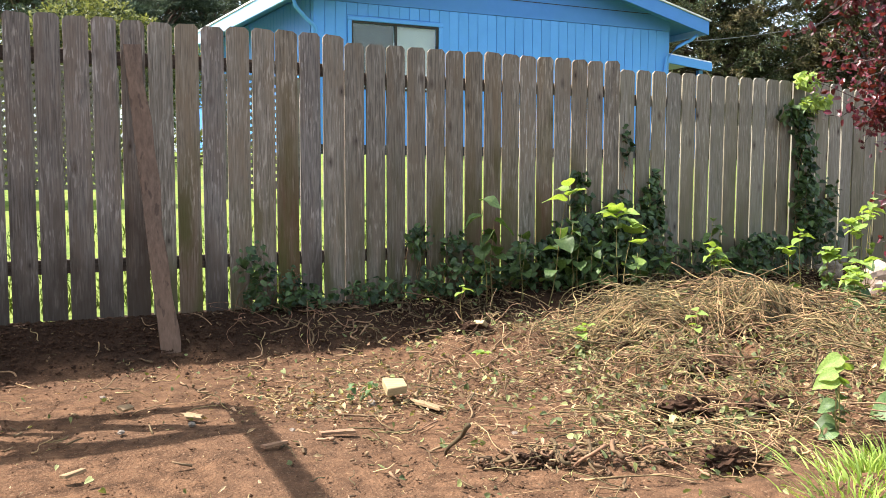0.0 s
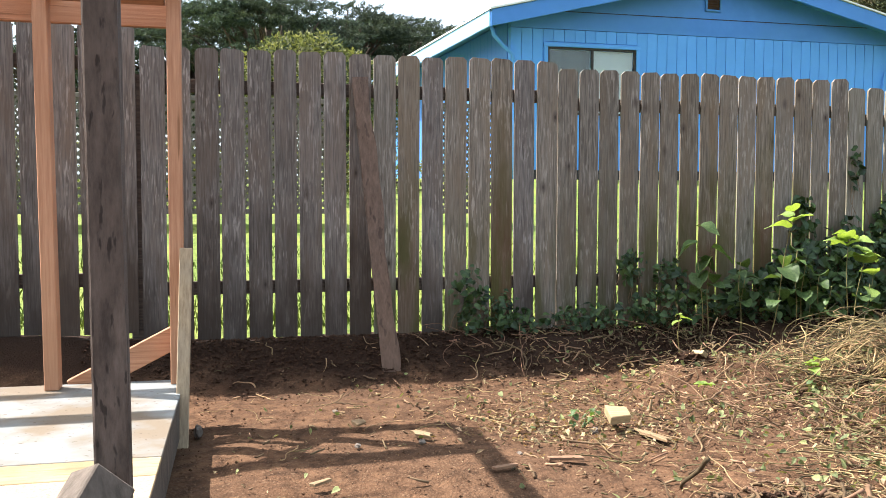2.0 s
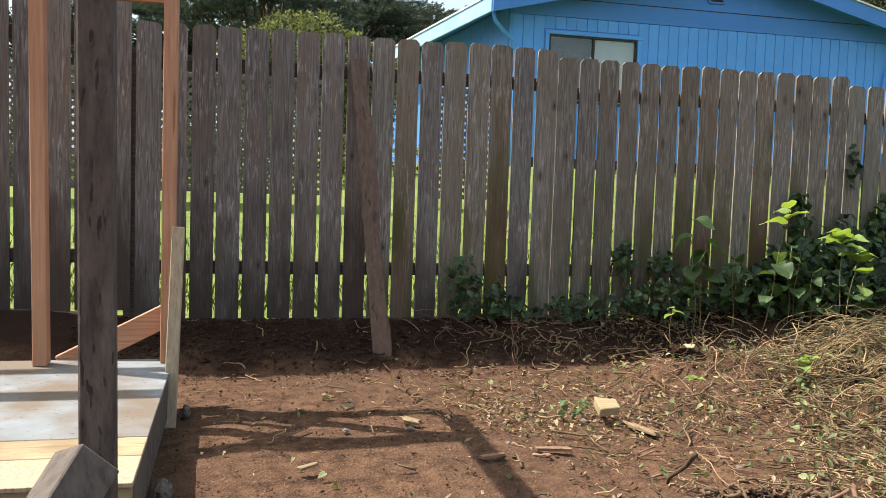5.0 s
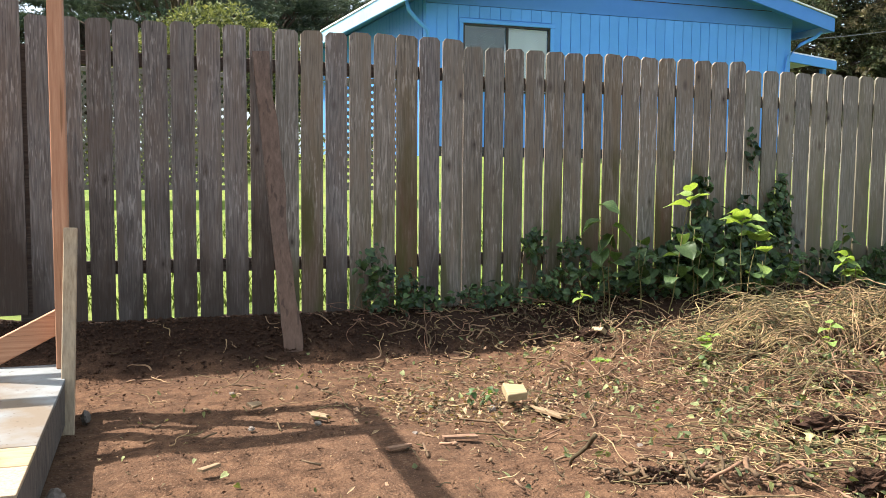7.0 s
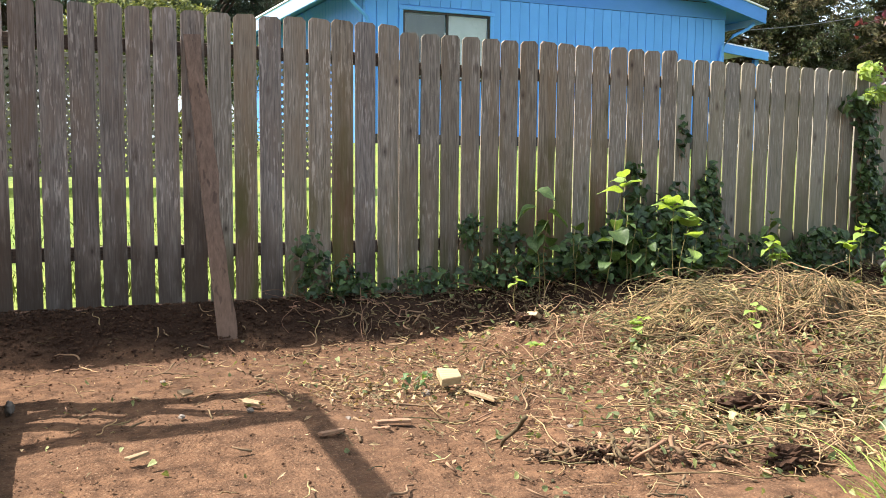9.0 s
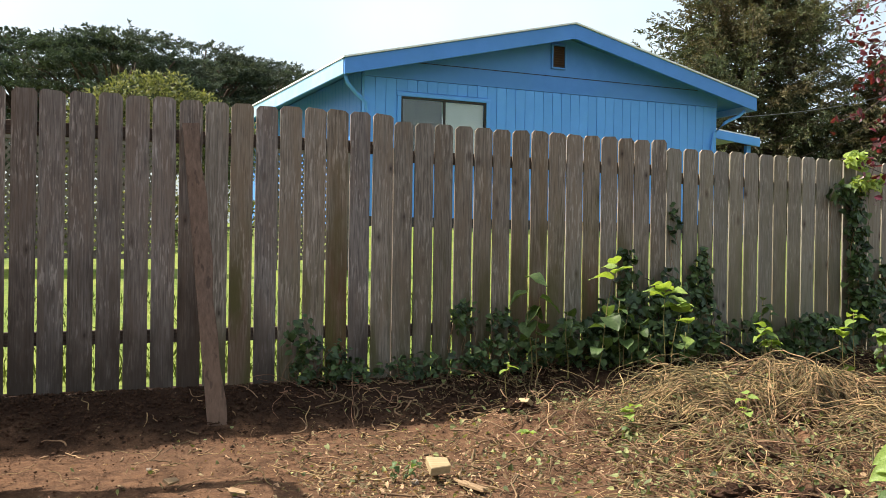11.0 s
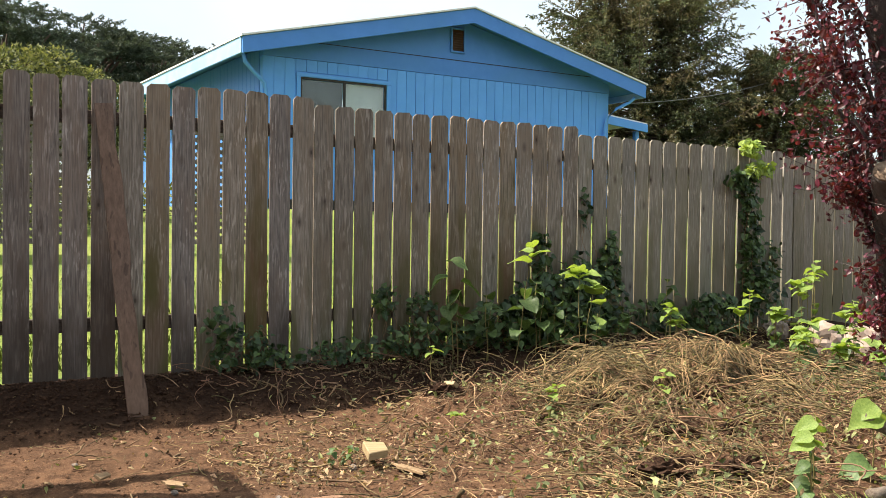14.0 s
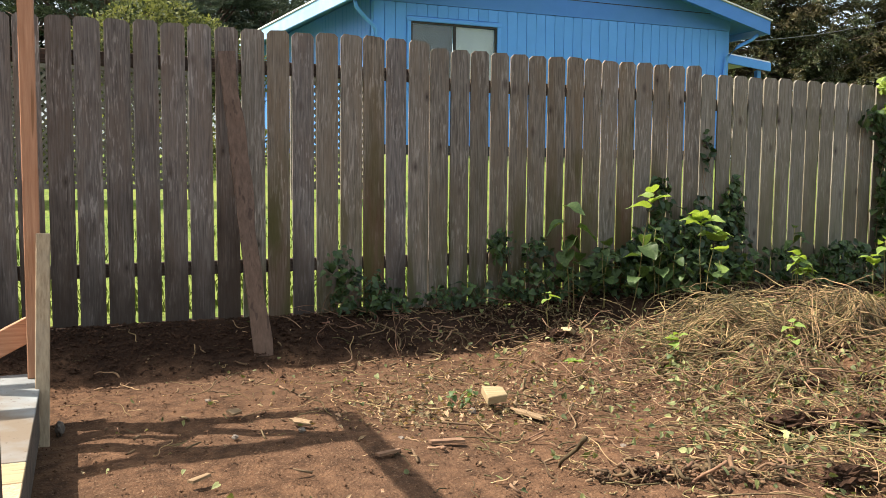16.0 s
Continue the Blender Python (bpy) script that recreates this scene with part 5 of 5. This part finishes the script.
# ---- dug-up root clumps ----
def root_clump(x, y, size, seed):
    clump = stone(x, y, size, M_darksoil, "dark moist clump of soil and cut roots", seed, "root_clump", 0.9, crumbly=0.45)
    tagged(clump, category="root clump", group="root clumps")
    rng = np.random.default_rng(seed)
    for _ in range(9):
        d = rng.normal(size=3) * np.array([1, 1, 0.35]) + np.array([0, -0.3, 0.25])
        d /= np.linalg.norm(d)
        a = d * np.array(size) * 0.8
        b = a + d * rng.uniform(0.05, 0.16) + np.array([0, 0, -0.02])
        part("root", tubes("root", [[a, (a + b) / 2 + rng.normal(size=3) * 0.012, b]], rng.uniform(0.003, 0.007), 5, 0.5), M_root, clump)


for i, (x, y, sx, sy, sz) in enumerate(((3.38, 4.46, 0.12, 0.07, 0.05), (3.72, 3.62, 0.15, 0.09, 0.07), (4.05, 3.45, 0.13, 0.09, 0.07), (3.28, 3.22, 0.20, 0.10, 0.06), (2.98, 2.64, 0.14, 0.06, 0.045), (2.22, 2.92, 0.09, 0.05, 0.04), (4.35, 3.95, 0.14, 0.08, 0.08), (3.02, 4.98, 0.12, 0.07, 0.06), (4.62, 3.72, 0.20, 0.10, 0.06), (4.95, 4.05, 0.22, 0.10, 0.09), (3.78, 4.28, 0.16, 0.08, 0.06), (5.25, 4.40, 0.20, 0.10, 0.10), (4.45, 4.55, 0.18, 0.08, 0.07), (3.62, 3.06, 0.18, 0.08, 0.05))):
    root_clump(x, y, (sx, sy, sz), 50 + i)


# ---- red plum tree ----
def bent(points, k, rng, wobble=0.01):
    """A smoothed line of k points through the given ones."""
    p = np.asarray(points, float)
    t = np.linspace(0, len(p) - 1, k)
    out = np.stack([np.interp(t, np.arange(len(p)), p[:, a]) for a in range(3)], 1)
    for _ in range(2):
        out[1:-1] = (out[:-2] + 2 * out[1:-1] + out[2:]) / 4
    return out + rng.normal(size=out.shape) * wobble


def build_plum():
    rng = np.random.default_rng(21)
    base = (4.4, 2.65, ground_at(4.4, 2.65))
    tree = thing("plum_tree", base, "purple-leaved plum tree with several leaning stems and a sawn limb", "tree")
    inv = Matrix.Translation((-0.1 - base[0], -base[1], -base[2]))

    def bit(name, me, mat, label=""):
        part(name, me, mat, tree, label).matrix_local = inv
    bit("trunk", tubes("trunk", [bent([(4.60, 2.66, -0.1), (4.54, 2.62, 0.35), (4.46, 2.60, 0.75), (4.37, 2.6, 1.2), (4.21, 2.6, 1.8), (4.09, 2.6, 2.3), (3.97, 2.55, 3.3)], 26, rng, 0.006)], 0.140, 14, 0.5), M_bark, "dark ridged leaning trunk")
    bit("trunk", tubes("trunk", [bent([(4.62, 2.62, -0.1), (4.68, 2.60, 0.5), (4.78, 2.66, 1.2), (4.98, 2.75, 2.4), (5.1, 2.8, 3.3)], 20, rng, 0.004)], 0.10, 12, 0.5), M_bark, "second dark stem")
    bit("limb", tubes("limb", [bent([(4.30, 2.56, 0.60), (4.06, 2.49, 0.98), (3.92, 2.45, 1.30), (3.86, 2.42, 1.42), (3.79, 2.37, 1.48)], 14, rng, 0.003)], 0.062, 12, 0.85), M_bark, "grey stub limb")
    bit("limb_end", tubes("limb_end", [[(3.789, 2.3695, 1.481), (3.780, 2.3635, 1.488)]], 0.052, 12, 0.96), M_cut, "pale sawn limb end")
    a = Vector((4.42, 2.66, 0.53))
    b = Vector((4.18, 2.50, 0.55))
    bit("sawn_limb", tubes("sawn_limb", [bent([a, a.lerp(b, 0.5), b], 6, rng, 0.0)], 0.088, 18, 1.03), M_bark, "short sawn-off limb")
    e = (b - a).normalized()
    bit("sawn_end", tubes("sawn_end", [[b + e * 0.001, b + e * 0.012]], 0.084, 18, 0.97), M_cut, "pale sawn face with cracks")
    # shoots
    shoots = []
    for foot, tip in (((4.00, 2.50, 1.25), (3.52, 2.62, 2.45)), ((3.97, 2.46, 1.35), (3.80, 2.75, 2.6)), ((4.10, 2.55, 1.05), (3.72, 2.65, 1.75)), ((4.2, 2.6, 1.5), (3.75, 2.75, 2.45)),
                      ((4.16, 2.6, 1.7), (3.62, 2.80, 2.75)), ((4.1, 2.6, 2.0), (3.45, 2.5, 2.9)), ((4.3, 2.6, 1.1), (4.55, 2.5, 2.2)), ((4.8, 2.65, 1.3), (4.6, 2.4, 2.3)), ((4.85, 2.7, 1.6), (5.2, 2.5, 2.4)),
                      ((4.05, 2.6, 2.3), (3.6, 2.9, 3.2)), ((4.0, 2.55, 2.6), (4.3, 2.2, 3.3)), ((4.25, 2.55, 0.72), (3.98, 2.55, 1.05)), ((4.22, 2.55, 0.70), (4.02, 2.50, 0.88)), ((4.3, 2.55, 0.75), (4.10, 2.45, 1.15)),
                      ((3.98, 2.46, 1.3), (3.72, 2.5, 1.45)), ((4.75, 2.65, 0.9), (4.55, 2.5, 1.7)), ((5.0, 2.75, 2.2), (5.4, 2.6, 3.0)), ((4.0, 2.6, 2.4), (3.35, 2.75, 2.85)), ((4.3, 2.5, 1.2), (4.25, 2.3, 2.0)), ((4.35, 2.5, 0.9), (4.6, 2.35, 1.5)), ((4.2, 2.5, 1.5), (3.95, 2.35, 2.3)), ((4.2, 2.5, 1.8), (4.5, 2.3, 2.6)), ((4.05, 2.5, 1.1), (3.75, 2.55, 2.1)), ((4.4, 2.5, 1.3), (4.65, 2.3, 2.4)), ((4.5, 2.5, 1.0), (4.75, 2.3, 1.9)), ((3.95, 2.47, 1.3), (3.62, 2.5, 2.0)),
                      ((4.3, 2.5, 0.9), (4.45, 2.35, 1.75)), ((4.3, 2.5, 1.3), (4.5, 2.4, 2.0)), ((4.2, 2.55, 1.6), (4.42, 2.45, 2.35)), ((4.15, 2.55, 1.9), (4.40, 2.45, 2.75)), ((4.7, 2.6, 1.0), (4.55, 2.45, 1.6)), ((4.75, 2.6, 1.2), (4.72, 2.4, 2.1)),
                      ((4.1, 2.6, 2.0), (4.45, 2.55, 2.9)), ((4.8, 2.6, 1.5), (4.62, 2.5, 2.5)), ((4.8, 2.7, 1.1), (4.95, 2.75, 2.0)), ((4.85, 2.7, 1.5), (4.8, 2.9, 2.5)), ((4.9, 2.7, 1.8), (5.05, 2.95, 2.7)),
                      ((4.75, 2.65, 1.0), (5.1, 2.9, 1.8)), ((4.7, 2.6, 0.8), (4.9, 2.8, 1.5)), ((4.3, 2.6, 1.5), (4.6, 2.9, 2.4)), ((4.25, 2.6, 1.7), (4.7, 2.85, 2.7)), ((4.35, 2.6, 1.2), (4.7, 2.9, 2.0))):
        f, q = np.array(foot), np.array(tip)
        mid = (f + q) / 2 + np.array([rng.normal() * 0.06, rng.normal() * 0.06, -0.04])
        shoots.append(bent([f, mid, q], 9, rng, 0.01))
    for s in shoots:
        bit("branch", tubes("branch", [s], 0.013, 6, 0.3), M_bark)
    twigs, spots = [], []
    for s in shoots:
        for _ in range(16):
            o = s[rng.integers(2, 9)]
            way = rng.normal(size=3) * np.array([0.12, 0.11, 0.13]) + np.array([-0.01, 0, 0.05])
            tw = o + way * np.linspace(0, 1, 5)[:, None] + rng.normal(size=(5, 3)) * 0.006
            twigs.append(tw)
            for _ in range(24):
                spots.append(tw[rng.integers(0, 5)] + rng.normal(size=3) * 0.022)
        for _ in range(90):
            spots.append(s[rng.integers(1, 9)] + rng.normal(size=3) * np.array([0.05, 0.05, 0.05]))
    low = rng.normal(size=(420, 3)) * np.array([0.05, 0.06, 0.12]) + np.array([4.06, 2.5, 0.88])
    tagged(part("twigs", tubes("twigs", twigs, 0.003, 4, 0.5), M_bark, tree), kind="stuff").matrix_local = inv
    bit("crown", heart_leaves("crown", np.concatenate([np.array(spots), low]), 0.031, 0.025, rng, (0, -0.2, 0.5), way=(0, 0, -0.5), wobble=0.9, shape=OVAL), M_plum, "dark red and purple leaves")


build_plum()
rng = np.random.default_rng(31)
for pts, r, lab in (([(3.62, 2.36, 0.09), (3.8, 2.33, 0.095), (4.2, 2.28, 0.10), (4.5, 2.22, 0.11)], 0.022, "cut branch with bark lying by the tree"),
                    ([(3.93, 2.62, 0.34), (4.1, 2.56, 0.27), (4.4, 2.45, 0.17), (4.75, 2.35, 0.10)], 0.024, "cut branch leaning on the tree foot"),
                    ([(3.7, 2.2, 0.07), (4.0, 2.15, 0.08), (4.4, 2.1, 0.08)], 0.022, "thin cut branch lying on the soil")):
    tagged(part("fallen_branch", tubes("fallen_branch", [bent(pts, 12, rng, 0.004)], r * 1.25, 10, 0.8), M_deadwood), lab, "branch", "cut branches")


# ---- background ----
def lattice(x0, x1, y, z0, z1, label):
    screen = thing("lattice_screen", (x0, y, z0), label, "screen", "lattice screens")
    w, h = x1 - x0, z1 - z0
    step = 0.064
    lengths = {}
    for side in (0, 1):
        k = -h
        while k < w:
            a, b = max(0.0, k), min(w, k + h)
            if b - a > 0.05:
                za, zb = a - k, b - k
                if side:
                    za, zb = h - za, h - zb
                part("slat", beam((a, side * 0.012, za), (b, side * 0.012, zb), 0.010, 0.030, 0, up=(0.7, 0, -0.7 if not side else 0.7)), M_lattice, screen)
            k += step * 1.414
    part("frame_rail", box(0, w, -0.02, 0.04, h, h + 0.06, 0.004), M_lattice, screen)
    part("frame_rail", box(0, w, -0.02, 0.04, -0.06, 0, 0.004), M_lattice, screen)
    for x in (-0.05, w):
        part("frame_post", box(x, x + 0.05, -0.02, 0.04, -0.5, h + 0.06, 0.004), M_lattice, screen)


lattice(-3.2, 1.35, 11.0, 1.05, 2.35, "dark wooden lattice screen on the lawn")
lattice(2.65, 3.55, 11.0, 1.05, 2.35, "short dark wooden lattice screen near the house")


def bush(name, x, y, blobs, mat, length, label, seed, category="bush", grow=(1, 1, 1)):
    rng = np.random.default_rng(seed)
    z0 = ground_at(x, y)
    ob = thing(name, (x, y, z0), label, category)
    p, w = [], []
    for c, r, n in blobs:
        q = blob_points(rng, c, r, n, 0.72)
        q += rng.normal(size=q.shape) * 0.04
        w.append((q - np.asarray(c)) / np.asarray(r))
        p.append(q * np.asarray(grow))
    part("foliage", leaves("foliage", np.concatenate(p), length, length * 0.5, rng, up=0.3, way=np.concatenate(w) * 1.2), mat, ob)
    lines = [[(rng.normal() * 0.1, rng.normal() * 0.1, -0.1), tuple(np.array(c) * np.array([0.5, 0.5, 0.5])), tuple(c)] for c, r, n in blobs]
    for line in lines:
        part("stem", tubes("stem", [line], 0.05, 6, 0.4), M_farbark, ob)


bush("round_bush", 1.35, 17.0, [((-0.1, 0, 2.55), (0.62, 0.7, 0.66), 2600), ((0.35, -0.2, 2.72), (0.42, 0.5, 0.50), 1400), ((-0.62, -0.2, 2.35), (0.42, 0.5, 0.5), 1300), ((0.85, 0.0, 2.40), (0.50, 0.5, 0.55), 1700), ((1.35, 0.0, 2.15), (0.42, 0.5, 0.50), 1300), ((-1.0, 0.0, 2.10), (0.42, 0.5, 0.5), 1200), ((0.1, -0.5, 2.2), (0.5, 0.4, 0.42), 1300), ((0.75, -0.3, 1.95), (0.6, 0.6, 0.5), 1500), ((-0.55, -0.2, 1.8), (0.75, 0.7, 0.7), 2000), ((0.2, 0, 1.1), (1.4, 1.0, 1.0), 3000), ((1.45, 0, 1.95), (0.42, 0.5, 0.52), 900), ((1.25, -0.2, 1.5), (0.5, 0.5, 0.5), 800)],
     M_hedge, 0.085, "rounded yellow-green shrub behind the fence", 1, grow=(1.16, 1, 1.03))
bush("low_bush", -1.6, 12.4, [((0, 0, 0.40), (1.7, 0.5, 0.45), 2600), ((2.4, 0.3, 0.35), (1.4, 0.5, 0.4), 2000), ((-3.0, 0.2, 0.45), (1.8, 0.5, 0.5), 2300), ((4.4, 1.0, 0.3), (1.1, 0.5, 0.35), 1200)], M_hedge, 0.10, "low leafy green shrubs behind the lattice", 2)


def sprays(rng, feet, ways, length, n, thick):
    """Leaf places and directions along short twigs, thinning to a point."""
    feet, ways = np.asarray(feet), np.asarray(ways)
    ways = ways / (np.linalg.norm(ways, axis=1, keepdims=True) + 1e-9)
    k = len(feet)
    t = rng.random((k, n, 1)) ** 0.8
    ln = length * rng.uniform(0.5, 1.3, (k, 1, 1))
    p = feet[:, None] + ways[:, None] * t * ln + rng.normal(size=(k, n, 3)) * thick * (1.1 - t)
    w = np.broadcast_to(ways[:, None], (k, n, 3)) + rng.normal(size=(k, n, 3)) * 0.45
    return p.reshape(-1, 3), w.reshape(-1, 3)


def cypress(x, y, h, wide, seed, pads=60, mat=None):
    """A spreading dark conifer: forked limbs that carry flat, layered pads of tufted foliage."""
    rng = np.random.default_rng(seed)
    z0 = ground_at(x, y)
    tree = thing("cypress_tree", (x, y, z0), "dark wind-shaped cypress with layered flat foliage", "tree", "far cypress trees")
    part("trunk", tubes("trunk", [bent([(0, 0, -0.2), (0.2, 0, h * 0.3), (-0.1, 0.1, h * 0.6), (0.2, 0, h * 0.85)], 12, rng, 0.03)], 0.42, 9, 0.35), M_farbark, tree)
    pts, way = [], []
    for i in range(pads):
        ang = rng.uniform(0, 2 * np.pi)
        up = rng.uniform(0.30, 1.0) ** 0.75
        reach = wide * np.sqrt(max(0.04, 1 - (max(0, up - 0.45) / 0.58) ** 2)) * np.sqrt(rng.uniform(0.05, 1))
        c = np.array([np.cos(ang) * reach, np.sin(ang) * reach * 0.7, h * up - 0.35 + 0.2 * np.sin(3 * ang)])
        foot = np.array([0.1, 0, h * (0.15 + 0.55 * up * rng.uniform(0.5, 1))])
        part("limb", tubes("limb", [bent([foot, (foot + c) / 2 + np.array([0, 0, 0.25]), c], 7, rng, 0.05)], 0.12, 6, 0.25), M_farbark, tree)
        r = wide * rng.uniform(0.14, 0.30)
        n = int(34 * (r / (wide * 0.22)) ** 1.6)
        out = np.array([np.cos(ang), np.sin(ang) * 0.8, 0.0])
        q = blob_points(rng, c + out * r * 0.2, (r * 1.3, r, r * 0.07), n, 0.1)
        d = (q - c) / r * np.array([1, 1, 0.4]) + out * 0.8 + np.array([0, 0, 0.16]) + rng.normal(size=(n, 3)) * np.array([0.3, 0.3, 0.14])
        p, w = sprays(rng, q, d, 0.58, 30, 0.06)
        pts.append(p)
        way.append(w)
    part("crown", leaves("crown", np.concatenate(pts), 0.155, 0.05, rng, up=0.3, way=np.concatenate(way) * 1.5, spread=0.5, small=True), mat or M_cypress, tree)


cypress(-7.5, 40, 8.8, 4.8, 1, 44)
cypress(-2.2, 42, 9.4, 5.2, 2, 70)
cypress(1.4, 38, 8.8, 4.8, 3, 74)
cypress(5.0, 41, 9.1, 5.0, 4, 70)
cypress(8.2, 42, 9.2, 4.8, 5, 70)
cypress(11.8, 43, 9.2, 4.8, 6, 40)
cypress(44.0, 36, 5.4, 4.5, 8, 26)
cypress(40.0, 30, 4.4, 3.6, 9, 20)


def spruce(x, y, h, wide, seed, rows=30, lean=0.0):
    """A broad conifer with drooping sprays along its branches."""
    rng = np.random.default_rng(seed)
    z0 = ground_at(x, y)
    tree = thing("spruce_tree", (x, y, z0), "broad olive-green spruce with drooping branch sprays", "tree", "spruces behind the house")
    part("trunk", tubes("trunk", [[(0, 0, -0.2), (lean * 0.3, 0, h * 0.4), (lean, 0, h)]], 0.30, 9, 0.1), M_farbark, tree)
    lines, pts, way = [], [], []
    for i in range(rows):
        f = (i + rng.random()) / rows
        z = h * (0.06 + 0.92 * f)
        ln = wide * (1 - f) ** 0.42 + 0.25
        for _ in range(14):
            ang = rng.uniform(0, 2 * np.pi)
            k = ln * rng.uniform(0.55, 1.12)
            tip = np.array([np.cos(ang) * k, np.sin(ang) * k, rng.uniform(-0.10, 0.30) * k + 0.25 * f * k])
            s = np.linspace(0, 1, 7)[:, None]
            line = np.array([lean * f, 0, z]) + tip * s + np.array([0, 0, 1]) * (0.16 * k * s ** 2 - 0.18 * k * s)
            lines.append(line)
            n = int(5.2 * k + 9)
            t = rng.uniform(0.25, 1.02, n)
            o = np.stack([np.interp(t, s[:, 0], line[:, a]) for a in range(3)], 1)
            side = np.array([-np.sin(ang), np.cos(ang), 0])
            d = np.array([np.cos(ang), np.sin(ang), 0.05]) + side * rng.normal(size=(n, 1)) * 0.8 + np.array([0, 0, 1]) * rng.normal(-0.15, 0.45, (n, 1))
            p, w = sprays(rng, o, d, 0.66, 17, 0.045)
            pts.append(p)
            way.append(w)
    tagged(part("branches", tubes("branches", lines, 0.035, 4, 0.3), M_farbark, tree), kind="stuff")
    part("crown", leaves("crown", np.concatenate(pts), 0.135, 0.054, rng, up=0.3, way=np.concatenate(way) * 1.2, spread=0.6, small=True), M_spruce, tree)


spruce(20.8, 22.9, 9.0, 4.9, 1, 27)
spruce(25.4, 20.8, 6.4, 3.5, 2, 17)
spruce(27.5, 24.0, 4.6, 3.0, 3, 10)

# service cable from the house to the spruces
t = np.linspace(0, 1, 16)[:, None]
line = np.array([12.92, 14.93, 4.02]) * (1 - t) + np.array([25.4, 20.8, 6.6]) * t - np.array([0, 0, 0.5]) * (4 * t * (1 - t)) * 0.35
tagged(part("service_cable", tubes("service_cable", [line], 0.012, 6, 1.0), M_cable), "thin cable strung from the house to trees", "cable")
